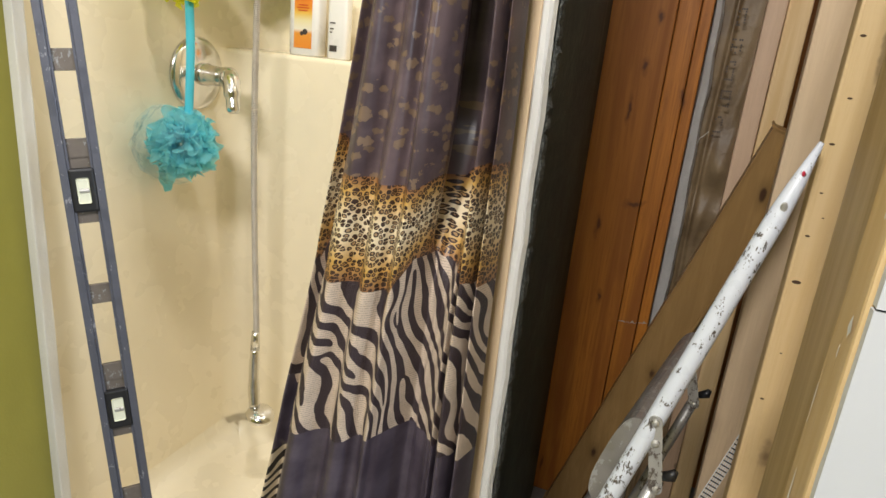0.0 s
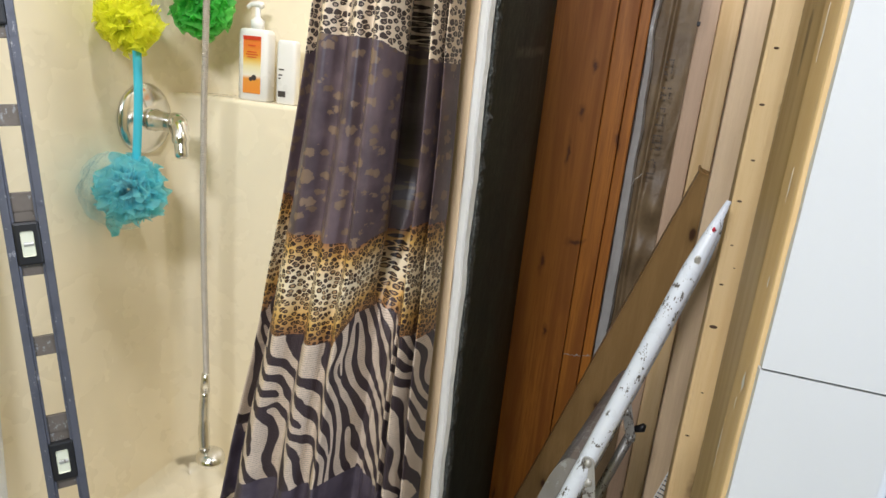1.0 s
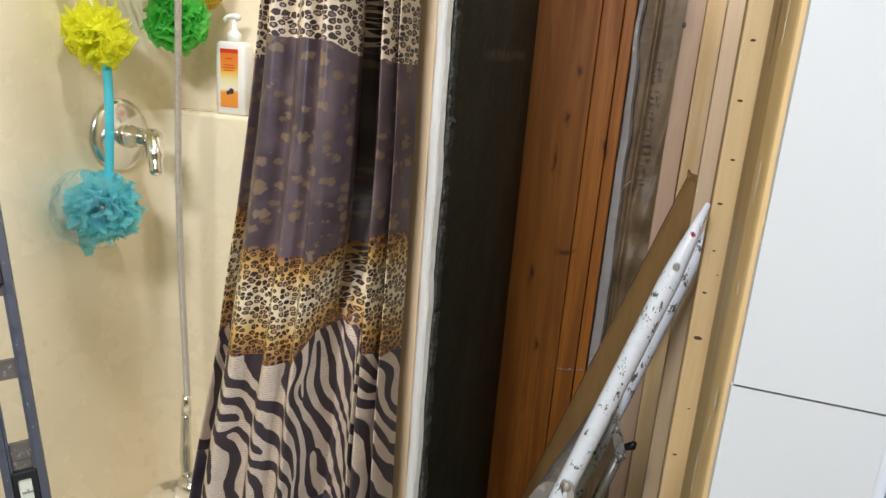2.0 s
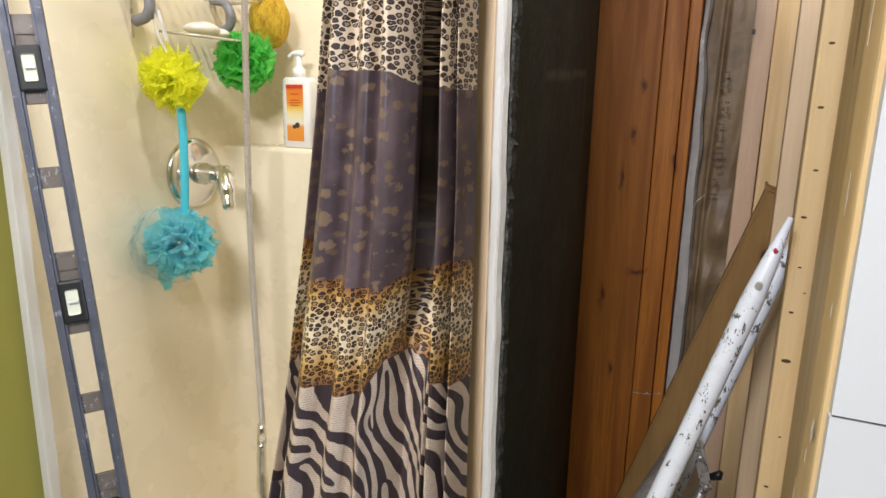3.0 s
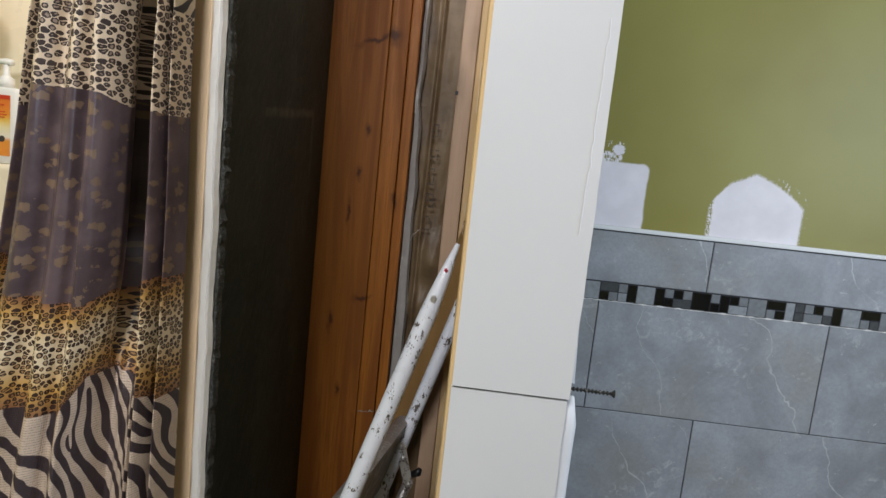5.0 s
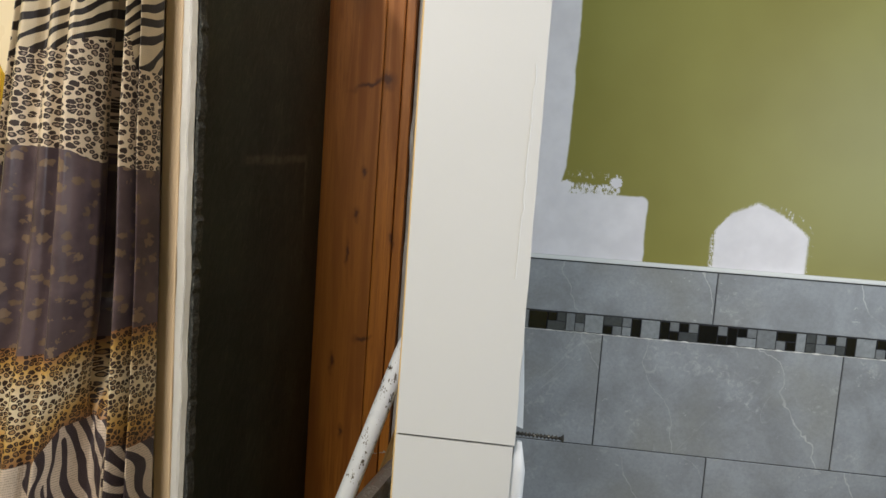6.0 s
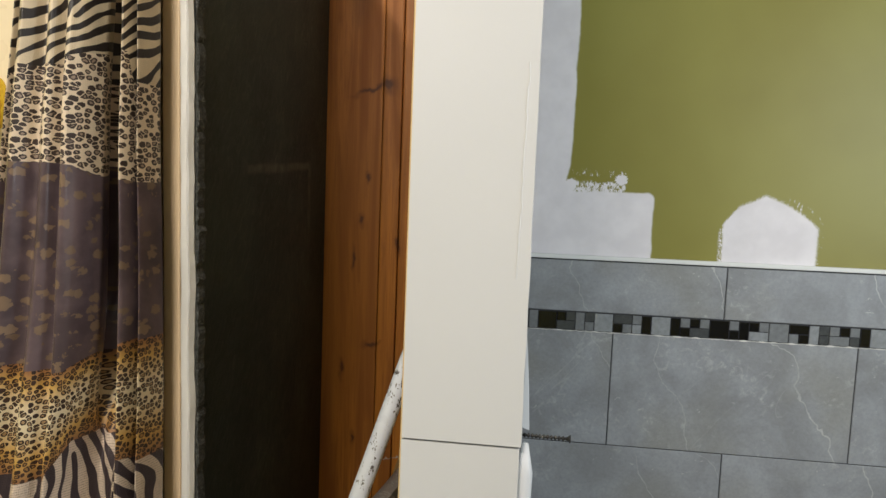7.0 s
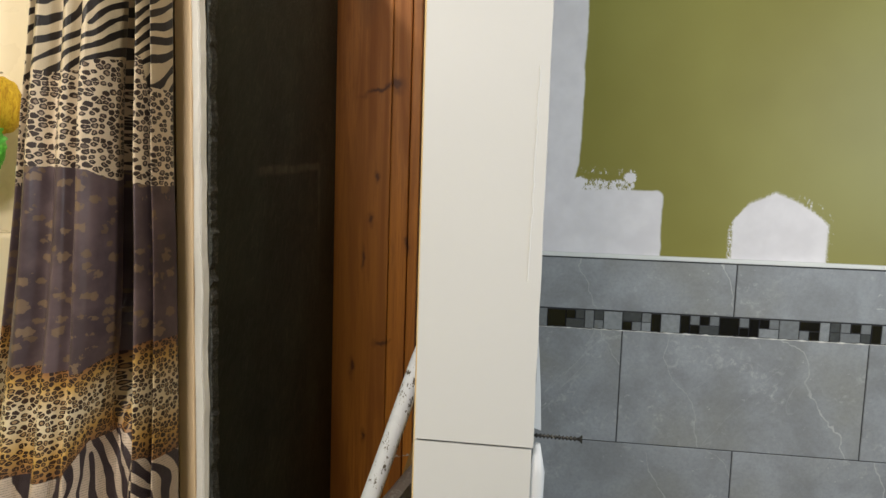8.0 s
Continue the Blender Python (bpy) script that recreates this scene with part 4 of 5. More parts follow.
def leaning_board():
    ob = thing("leaning_board", "brown wooden board leaning across the stud bay", "board")
    top, low = Vector((-0.374, -0.2403, 1.105)), Vector((-0.71, -0.135, 0.0))
    d = (top - low).normalized()
    across = Vector((0, -1, 0)) - d * Vector((0, -1, 0)).dot(d)
    across.normalize()
    side = d.cross(across)
    if side.x < 0:
        side = -side
    bm = bmesh.new()
    r = bmesh.ops.create_cube(bm, size=1)
    n = (top - low).length
    for v in r["verts"]:
        c = v.co.copy()
        v.co = low + d * ((c.z + 0.5) * n) + side * ((c.x + 0.5) * 0.088) + across * (c.y * 0.036)
    for v in bm.verts:
        v.co.z = max(v.co.z, 0.0)
        v.co.x = min(v.co.x, -0.262)
    bmesh.ops.bevel(bm, geom=list(bm.edges), offset=0.004, segments=2, affect="EDGES")
    part("plank", bm, W_BROWN, ob)


leaning_board()


def ladder():
    lad = thing("step_ladder", "worn white-enamelled steel step ladder leaning folded in the bay", "ladder")
    slope = Vector((-0.305, -0.207, -1.0))

    def rail(at, length, r=0.0124):
        bm = bmesh.new()
        pts = [at + slope * (length * k / 24) for k in range(25)]
        rad = [r * 0.25, r * 0.72] + [r] * 23
        return smooth(part("rail", tube(bm, pts, rad, 16), WORN, lad))

    tip = Vector((-0.371, -0.860, 1.128))
    rail(tip - slope * 0.009, 1.124)
    span = Vector((0.057, 0.344, 0.0))
    far = tip + span - slope * -0.055
    rail(far, 1.05)
    # rear legs, folded in under the rails, each held by a flat brace
    for base, drop, foot in ((tip, 0.351, Vector((-0.461, -0.945, 0.683))), (tip + span, 0.41, Vector((-0.419, -0.612, 0.645)))):
        top = base + slope * drop + Vector((0, -0.0135, 0))
        a = foot + Vector((0.0, 0.012, 0.006))
        bm = tube(bmesh.new(), [a + slope * (k * 0.07) for k in range(0, 10)], 0.0092, 12)
        smooth(part("rear_leg", bm, STEEL, lad, "bare steel rear leg"))
        d = (foot - top).normalized()
        w = d.cross(Vector((0, -1, 0))).normalized()
        bm = bmesh.new()
        outline = [top + w * (0.0085 * math.cos(q)) - d * (0.0085 * math.sin(q)) for q in (math.pi * k / 8 for k in range(9))]
        outline += [foot - w * (0.0085 * math.cos(q)) + d * (0.0085 * math.sin(q)) for q in (math.pi * k / 8 for k in range(9))]
        f = [bm.verts.new(q) for q in outline]
        b = [bm.verts.new(q + Vector((0, 0.0035, 0))) for q in outline]
        bm.faces.new(f)
        bm.faces.new(b[::-1])
        for k in range(len(f)):
            bm.faces.new((f[k], b[k], b[(k + 1) % len(f)], f[(k + 1) % len(f)]))
        bar = part("brace", bm, STEEL, lad, "flat steel brace with rivets")
        for at in (top, (top * 0.7 + foot * 0.3), foot):
            part("rivet", lathe(bmesh.new(), [(0.0055, 0), (0.005, 0.002), (0.002, 0.0035)], Matrix.Translation(at + Vector((0, -0.0005, 0))) @ pose(0, 0, 0, 90, 0, 0), 14), STEEL, bar)
        smooth(part("stop_pin", tube(bmesh.new(), [foot + Vector((0.006, 0.006, 0.018)), foot + Vector((0.016, 0.0, 0.026)), foot + Vector((0.019, 0.0, 0.034))], [0.006, 0.0075, 0.004], 12), BLACK, lad, "black rubber stop"))
    # treads between the rails, with rounded pressed ends
    for drop in (0.43, 0.69, 0.93):
        a = tip + slope * drop + Vector((0, 0.012, 0))
        d = slope.normalized()
        across = Vector((-0.93, 0.0, 0.36)).normalized()
        bm = bmesh.new()
        prof = []
        for k in range(17):
            t = math.pi * k / 16
            prof.append(d * (-0.066 * math.copysign(abs(math.cos(t)) ** 0.7, math.cos(t))) + across * (0.032 * math.sin(t) ** 0.55 + 0.002))
        lo = [bm.verts.new(a + q) for q in prof]
        hi = [bm.verts.new(a + span + q) for q in prof]
        for k in range(16):
            bm.faces.new((lo[k], lo[k + 1], hi[k + 1], hi[k]))
        bm.faces.new(lo)
        bm.faces.new(hi[::-1])
        bm.faces.new((lo[0], hi[0], hi[-1], lo[-1]))
        part("tread", bm, TREAD, lad, "dull pressed-steel tread")
        part("rivet", lathe(bmesh.new(), [(0.0065, 0), (0.006, 0.003), (0.003, 0.0045)], Matrix.Translation(tip + slope * (drop + 0.035) + Vector((0, -0.0105, 0.0))) @ pose(0, 0, 0, 90, 0, 0), 14), STEEL, lad)
    # drips of red and grey on the tip
    for off, r, mt, nm in ((0.03, 0.0028, RED_PAINT, "paint_drip"), (0.07, 0.0055, STEEL, "bare_spot")):
        q = tip + slope * off + Vector((0.0, -0.0085 if off < 0.05 else -0.0112, 0.003))
        part(nm, lathe(bmesh.new(), [(r, 0), (r * 0.8, 0.0012), (r * 0.3, 0.0016)], Matrix.Translation(q) @ pose(0, 0, 0, 96, 0, 0) @ Matrix.Diagonal((0.75, 1.2, 1, 1)), 12), mt, lad)


ladder()

# ---- the curtain ----


def curtain():
    rod = thing("curtain_rod", "chrome shower curtain rod", "rod")
    part("pole", tube(bmesh.new(), [(-1.643, -0.985, 2.03), (-0.72, -0.985, 2.03)], 0.0125, 16), CHROME, rod)
    boxed("bracket", (-0.735, -0.69, -1.0, -0.934, 2.01, 2.05), CHROME, rod, "", 0.004)
    cur = thing("shower_curtain", "patchwork animal-print satin curtain drawn to one side in folds", "curtain")
    zs = [2.02, 1.75, 1.486, 1.363, 1.273, 1.073, 0.921, 0.691, 0.482, 0.1]
    xl = [-0.845, -0.862, -0.881, -0.897, -0.906, -0.926, -0.949, -0.998, -1.036, -1.085]
    fs = [0, 0.035, 0.065, 0.10, 0.13, 0.22, 0.32, 0.42, 0.50, 0.57, 0.64, 0.685, 0.70, 0.65, 0.52, 0.36, 0.31, 0.38, 0.55, 0.74, 0.84, 0.872, 0.884, 0.898, 0.915, 0.935, 0.955, 0.967, 0.978, 0.995, 1.03]
    ys = [0.0, -0.026, -0.006, -0.012, -0.034, -0.048, -0.026, -0.050, -0.030, -0.052, -0.042, -0.018, 0.0, 0.018, 0.024, 0.034, 0.06, 0.1, 0.122, 0.115, 0.07, 0.03, 0.0, -0.026, -0.038, -0.034, -0.012, 0.022, -0.012, -0.022, 0.02]
    # towards the hem the deep fold opens out and the cloth hangs nearly flat
    fs_low = fs[:10] + [0.57 + 0.0245 * k for k in range(1, 13)] + fs[22:]
    ys_low = ys[:10] + [-0.040, -0.03, -0.014, 0.0, 0.01, 0.014, 0.01, 0.004, 0.0, -0.006, -0.012, -0.02] + ys[22:]
    sec = arc([(f, y, 0) for f, y in zip(fs, ys)], 8)
    sec_low = arc([(f, y, 0) for f, y in zip(fs_low, ys_low)], 8)
    # height of each print's lower edge, by the share of the width
    cf = [0.0, 0.05, 0.06, 0.115, 0.125, 0.45, 0.56, 0.62, 0.72, 0.94, 0.952, 1.0]
    edges = [
        [1.393, 1.393, 1.435, 1.435, 1.400, 1.401, 1.406, 1.413, 1.421, 1.419, 1.385, 1.385],
        [1.262, 1.262, 1.269, 1.269, 1.287, 1.287, 1.286, 1.285, 1.270, 1.270, 1.268, 1.268],
        [1.085, 1.085, 1.077, 1.077, 1.040, 1.036, 1.036, 1.037, 1.056, 1.076, 1.076, 1.076],
        [0.915, 0.915, 0.936, 0.936, 0.897, 0.896, 0.898, 0.944, 0.945, 0.930, 0.926, 0.925],
        [0.727, 0.727, 0.703, 0.700, 0.655, 0.668, 0.684, 0.690, 0.690, 0.686, 0.68, 0.68],
        [0.592, 0.592, 0.592, 0.592, 0.36, 0.36, 0.36, 0.36, 0.36, 0.36, 0.36, 0.36],
    ]
    rows_in = [40, 14, 26, 16, 26, 14, 30]
    bm = bmesh.new()
    uv1, uv2 = bm.loops.layers.uv.new("Cloth"), bm.loops.layers.uv.new("Band")
    cols = []
    along = 0.0
    for i, s in enumerate(sec):
        low = sec_low[i]
        if i:
            at, was = (low, sec_low[i - 1]) if 96 < i <= 176 else (s, sec[i - 1])
            along += math.hypot((at.x - was.x) * 0.235, at.y - was.y)
        cuts = [2.02] + [float(np.interp(s.x, cf, e)) for e in edges[:3]] + [float(np.interp(low.x, cf, e)) for e in edges[3:]] + [0.1]
        col, inf = [], []
        for b in range(7):
            for k in range(rows_in[b]):
                t = k / rows_in[b]
                col.append(cuts[b] + (cuts[b + 1] - cuts[b]) * t)
                inf.append((b, t))
        col.append(0.1)
        inf.append((6, 1.0))
        verts, us = [], []
        for z in col:
            left = float(np.interp(-z, [-q for q in zs], xl))
            full = 0.75 + 0.5 * (2.02 - z) / 1.9
            left += 0.001 + 0.009 * min(1.0, max(0.0, (z - 0.95) / 0.3))
            w = min(1.0, max(0.0, (z - 0.88) / 0.26))
            w = w * w * (3 - 2 * w)
            f, y = low.x + (s.x - low.x) * w, low.y + (s.y - low.y) * w
            x = left + (-0.709 - left) * f
            wob = 0.006 * noise.noise((f * 7, z * 2.1, 0.2)) * full + 0.006 * noise.noise((f * 17, z * 1.3, 3.2)) + 0.002 * noise.noise((f * 40, z * 4, 6.2))
            verts.append(bm.verts.new((x + 0.003 * noise.noise((f * 5, z * 5, 8.8)), -0.985 + y * full + wob - 0.012 * max(0, 1.0 - z), z)))
            us.append(along)
        cols.append((verts, col, inf, us))
    for (va, za, ia, ua), (vb, zb, ib, ub) in zip(cols, cols[1:]):
        for k in range(len(va) - 1):
            f = bm.faces.new((va[k], va[k + 1], vb[k + 1], vb[k]))
            band = ia[k][0]
            f.material_index = [0, 1, 2, 3, 4, 5, 0][band]
            f.smooth = True
            top, end = ia[k][1], (ia[k + 1][1] if ia[k + 1][0] == band else 1.0)
            for lp, (u, z, t) in zip(f.loops, ((ua[k], za[k], top), (ua[k + 1], za[k + 1], end), (ub[k + 1], zb[k + 1], end), (ub[k], zb[k], top))):
                lp[uv1].uv, lp[uv2].uv = (u, z), (u, 1 - t)
    me = bpy.data.meshes.new("cloth")
    bm.to_mesh(me)
    bm.free()
    for m in CLOTH:
        me.materials.append(m)
    ob = new("cloth", me)
    ob.parent = cur
    for k in range(5):
        x = -0.84 + k * 0.033
        ring = [Vector((x, -0.985 + 0.021 * math.cos(a), 2.024 + 0.021 * math.sin(a))) for a in (2 * math.pi * q / 16 for q in range(17))]
        part("ring", tube(bmesh.new(), ring, 0.0022, 8, False), CHROME, cur)


curtain()

# ---- tiles ----
tiles = structure(boxed("wall_tile_backing", (-0.246, 1.6, 0.002, 0.0115, 0.0, 1.104), GROUT), "grey marble-look wall tiles with a mosaic strip")


def tile_mesh(name, w, h, d, mat, bevel=0.0015):
    bm = box(bmesh.new(), 0, w, 0, d, 0, h)
    bmesh.ops.bevel(bm, geom=[e for e in bm.edges if min(v.co.y for v in e.verts) < 1e-6 and max(v.co.y for v in e.verts) < 1e-6], offset=bevel, segments=1, affect="EDGES")
    me = bpy.data.meshes.new(name)
    bm.to_mesh(me)
    bm.free()
    me.materials.append(mat)
    return me


def lay(name, me, x, y, z):
    ob = new(name, me)
    ob.location = (x, y, z)
    ob.parent = tiles


def tiling():
    full = tile_mesh("tile", 0.6054, 0.3030, 0.010, TILE)
    for z, first in ((0.002, 0.003), (0.306, 0.301), (0.611, 0.003)):
        x = first - 0.608
        while x < 1.5:
            if x < -0.246:
                w = x + 0.6054 + 0.246
                if w > 0.02:
                    lay("tile", tile_mesh("tile", w, 0.3018 if z > 0.6 else 0.3030, 0.010, TILE), -0.246, 0.0, z)
            elif x + 0.608 > 1.6:
                lay("tile", tile_mesh("tile", 1.6 - x, 0.302, 0.010, TILE), x, 0.0, z)
            else:
                lay("tile", full, x, 0.0, z)
            x += 0.608
    for x0, x1 in ((-0.246, 0.2775), (0.2801, 0.8795), (0.8821, 1.4815), (1.4841, 1.6)):
        lay("tile", tile_mesh("tile", x1 - x0, 0.1345, 0.010, TILE), x0, 0.0, 0.9665)
    boxed("mosaic_bed", (-0.246, 1.6, 0.0008, 0.0025, 0.9135, 0.9665), GROUT, tiles, "dark grout bed of the mosaic")
    rr = random.Random(11)
    x, shapes = -0.2428, {}
    tones = {"k": 0, "g": 1, "d": 2, "l": 3}

    def piece(px, pz, w, h, tone):
        key = (w, h, tone)
        if key not in shapes:
            shapes[key] = tile_mesh("mosaic_tile", w, h, 0.006, MOSAIC[tones[tone]], 0.001)
        lay("mosaic_tile", shapes[key], px, -0.0012 - 0.0008 * rr.random(), pz)

    # the strip's order: F full, V upright half, S two small, T two small over a wide one, B a wide one over two small
    z0, big, half, pitch = 0.9165, 0.047, 0.0226, 0.0244
    order = "Vd Vg Fk Tkdd Vg Sdg Fl Bdkg Sgl Vk Fl Vk Sgk Tkgd Fk Sgk Vk Tkgl Fg Bkgk Vl Sdd Tgkg Sgd Vk".split()
    later = "Fl Bkgd Vg Skg Tgdk Fk Vl Sdk Bgkl Vk Fg Tkgg Sgk Vd Fk Bdlg Vk".split()
    k = 0
    while x < 1.55:
        kind, *tone = order[k] if k < len(order) else later[(k - len(order)) % len(later)]
        k += 1
        if kind == "F":
            piece(x, z0, big, big, tone[0])
        elif kind == "V":
            piece(x, z0, half, big, tone[0])
        elif kind == "S":
            piece(x, z0 + pitch, half, half, tone[0])
            piece(x, z0, half, half, tone[1])
        elif kind == "T":
            piece(x, z0 + pitch, half, half, tone[0])
            piece(x + pitch, z0 + pitch, half, half, tone[1])
            piece(x, z0, big, half, tone[2])
        else:
            piece(x, z0 + pitch, big, half, tone[0])
            piece(x, z0, half, half, tone[1])
            piece(x + pitch, z0, half, half, tone[2])
        x += pitch * (1 if kind in "VS" else 2)
    # uneven bead of pale grout under the strip
    bead = [(-0.246 + 0.004 * q, -0.0004, 0.9142 + 0.0012 * noise.noise((q * 0.31, 2.0, 1.0))) for q in range(460)]
    size = [0.0008 + 0.0022 * max(0.0, noise.noise((q * 0.17, 5.0, 3.0)) + 0.1) for q in range(460)]
    part("grout_bead", tube(bmesh.new(), bead, size, 6), CORD, tiles, "uneven white grout bead")
    structure(boxed("trim", (-0.246, 1.6, -0.002, 0.011, 1.1045, 1.1155), CEILING, None, "", 0.002), "thin white trim along the top of the tiles")


tiling()


# ---- things in the shower ----
def valve():
    v = thing("shower_valve", "chrome round shower valve with a lever handle", "valve")
    m = pose(-1.6195, -0.478, 1.073, 0, 90, 0)
    smooth(part("plate", lathe(bmesh.new(), [(0.083, 0.0), (0.083, 0.004), (0.079, 0.009), (0.066, 0.014), (0.045, 0.018), (0.032, 0.0195), (0.03, 0.02)], m, 48), CHROME, v))
    smooth(part("hub", lathe(bmesh.new(), [(0.026, 0.018), (0.026, 0.035), (0.023, 0.04), (0.021, 0.075), (0.024, 0.085), (0.024, 0.098), (0.018, 0.108), (0.006, 0.111)], m, 32), CHROME, v))
    smooth(part("lever", tube(bmesh.new(), arc([(-1.535, -0.478, 1.073), (-1.515, -0.49, 1.072), (-1.494, -0.508, 1.062), (-1.482, -0.518, 1.035), (-1.474, -0.525, 1.003)], 6), [0.019] * 6 + [0.0215] * 6 + [0.019] * 6 + [0.015] * 6 + [0.011], 16), CHROME, v))
    for dz in (-0.045, 0.045):
        part("screw", lathe(bmesh.new(), [(0.005, 0.0), (0.0045, 0.003), (0.002, 0.004)], pose(-1.607, -0.478, 1.073 + dz, 0, 90, 0), 12), CHROME, v)


valve()


def hand_shower():
    h = thing("hand_shower", "chrome hand shower hanging from a ribbed metal hose", "hand shower")
    bm = bmesh.new()
    pts, rad = [], []
    n = 800
    for i in range(n + 1):
        z = 1.95 - (1.95 - 0.46) * i / n
        pts.append((-1.428 - 0.006 * math.sin((1.45 - z) * 3.0), -0.5 + 0.004 * math.sin(z * 5), z))
        rad.append(0.0060 if i % 2 else 0.0080)
    part("hose", tube(bm, pts, rad, 8), HOSE, h, "ribbed steel hose")
    smooth(part("connector", tube(bmesh.new(), [(-1.429, -0.5, 0.468), (-1.43, -0.5, 0.45), (-1.431, -0.5, 0.418)], [0.0095, 0.0105, 0.0115], 16), CHROME, h))
    smooth(part("handle", tube(bmesh.new(), arc([(-1.431, -0.5, 0.418), (-1.432, -0.502, 0.37), (-1.43, -0.505, 0.31), (-1.422, -0.512, 0.262)], 5), [0.0115] * 3 + [0.0125] * 6 + [0.0145] * 4 + [0.0135] * 3, 16), CHROME, h))
    smooth(part("head", lathe(bmesh.new(), [(0.012, 0.014), (0.026, 0.011), (0.034, 0.004), (0.036, -0.003), (0.033, -0.008), (0.008, -0.009)], pose(-1.404, -0.512, 0.246, 8, 14, 0), 28), CHROME, h))


hand_shower()


def pouf(name, centre, r, mat, label, seed, ribbons=84, squash=(1, 1, 1)):
    rr = random.Random(seed)
    ob = thing(name, label, "bath pouf")
    bm = bmesh.new()
    c = Vector(centre)
    for k in range(ribbons):
        axis = Vector((rr.gauss(0, 1), rr.gauss(0, 1), rr.gauss(0, 1))).normalized()
        u = axis.orthogonal().normalized()
        w = axis.cross(u)
        h = rr.uniform(-0.75, 0.75)
        rad = math.sqrt(1 - h * h)
        waves, ph, amp = rr.randint(4, 9), rr.random() * 6.28, rr.uniform(0.1, 0.22)
        prev = None
        n = 72
        size = rr.uniform(0.8, 1.08)
        start, span = rr.random() * 6.28, rr.uniform(1.0, 2.6)
        for i in range(n + 1):
            a = start + span * i / n
            ring = []
            for q, t in enumerate((0.3, 0.55, 0.8, 0.92, 1.0)):
                wig = amp * t * t * math.sin(waves * a + ph) + 0.05 * t * math.sin(2.3 * waves * a + q)
                p = (u * math.cos(a + 0.05 * math.sin(waves * a * 1.3)) + w * math.sin(a)) * rad * t + axis * (h * t + wig)
                p *= size * (1.0 + 0.06 * math.sin(waves * 0.7 * a + ph * 2) * t)
                if q == 4:
                    p += axis * 0.07 * math.sin(waves * 2 * a)
                ring.append(bm.verts.new(c + Vector((p.x * r * squash[0], p.y * r * squash[1], p.z * r * squash[2]))))
            if prev:
                for q in range(4):
                    bm.faces.new((prev[q], prev[q + 1], ring[q + 1], ring[q]))
            prev = ring
    smooth(part("netting", bm, mat, ob))
    return ob


def loose_layer(ob, centre, r, seed):
    """A thin outer layer of netting, gathered to one side of a pouf."""
    rr, c = random.Random(seed), Vector(centre)
    bm = bmesh.new()
    for k in range(2):
        rows, cs, sn = [], math.cos(k * 0.9), math.sin(k * 0.9)
        grow = rr.uniform(0.9, 1.2)
        for j in range(15):
            th = math.pi * (0.12 + 0.76 * j / 14)
            row = []
            for i in range(25):
                ph = math.pi * (0.1 + 0.9 * i / 24)
                d = r * grow * (1 + 0.12 * noise.noise((i * 0.35 + k * 7, j * 0.35, seed)) + 0.05 * noise.noise((i * 0.9, j * 0.9 + k * 5, seed)))
                q = Vector((math.sin(th) * math.cos(ph), -math.sin(th) * math.sin(ph) * 1.12, math.cos(th)))
                q = Vector((q.x * cs - q.z * sn, q.y, q.x * sn + q.z * cs))
                row.append(bm.verts.new(c + Vector((q.x, q.y - 0.1, q.z)) * d))
            rows.append(row)
        for a, b in zip(rows, rows[1:]):
            for i in range(24):
                bm.faces.new((a[i], a[i + 1], b[i + 1], b[i]))
    smooth(part("loose_netting", bm, LOOSE, ob, "thin loose outer layer of netting"))


yellow = pouf("bath_pouf", (-1.548, -0.594, 1.287), 0.064, NET_YELLOW, "lime yellow net bath pouf hanging from the caddy", 1, 62)
smooth(part("cord", tube(bmesh.new(), arc([(-1.548, -0.600, 1.335), (-1.556, -0.617, 1.38), (-1.56, -0.625, 1.44), (-1.553, -0.61, 1.40), (-1.548, -0.598, 1.345)], 6), 0.003, 8), CORD, yellow, "white looped cord"))
smooth(part("cord", tube(bmesh.new(), arc([(-1.548, -0.600, 1.335), (-1.55, -0.600, 1.37), (-1.556, -0.612, 1.425)], 6), 0.003, 8), CORD, yellow))
blue = pouf("bath_pouf", (-1.545, -0.606, 0.935), 0.074, NET_BLUE, "turquoise net bath pouf hanging on a ribbon", 2)
loose_layer(blue, (-1.545, -0.606, 0.935), 0.074, 2)


def ribbon():
    bm = bmesh.new()
    prev = None
    for i in range(21):
        t = i / 20
        z = 1.255 - 0.275 * t
        c = Vector((-1.53 + 0.004 * math.sin(t * 4), -0.594 - 0.006 * t, z))
        d = Vector((0.0062, 0.0062, 0))
        ring = [bm.verts.new(c - d), bm.verts.new(c + Vector((0.002, -0.002, 0))), bm.verts.new(c + d)]
        back = [bm.verts.new(v.co + Vector((-0.0012, 0.0012, 0))) for v in ring]
        loop = ring + back[::-1]
        if prev:
            for k in range(6):
                bm.faces.new((prev[k], prev[(k + 1) % 6], loop[(k + 1) % 6], loop[k]))
        prev = loop
    smooth(part("ribbon", bm, RIBBON, blue, "flat turquoise ribbon"))
    # trailing corner of netting
    bm = bmesh.new()
    grid = []
    for j in range(9):
        t = j / 8
        row = []
        for i in range(9):
            s = i / 8 - 0.5
            row.append(bm.verts.new((-1.575 + 0.006 * math.sin(i * 1.9 + j), -0.62 + s * 0.07 * (1 - 0.75 * t) - 0.005 * t, 0.89 - 0.065 * t)))
        grid.append(row)
    for a, b in zip(grid, grid[1:]):
        for i in range(8):
            bm.faces.new((a[i], a[i + 1], b[i + 1], b[i]))
    part("netting_tail", bm, NET_BLUE, blue, "loose tail of turquoise netting")


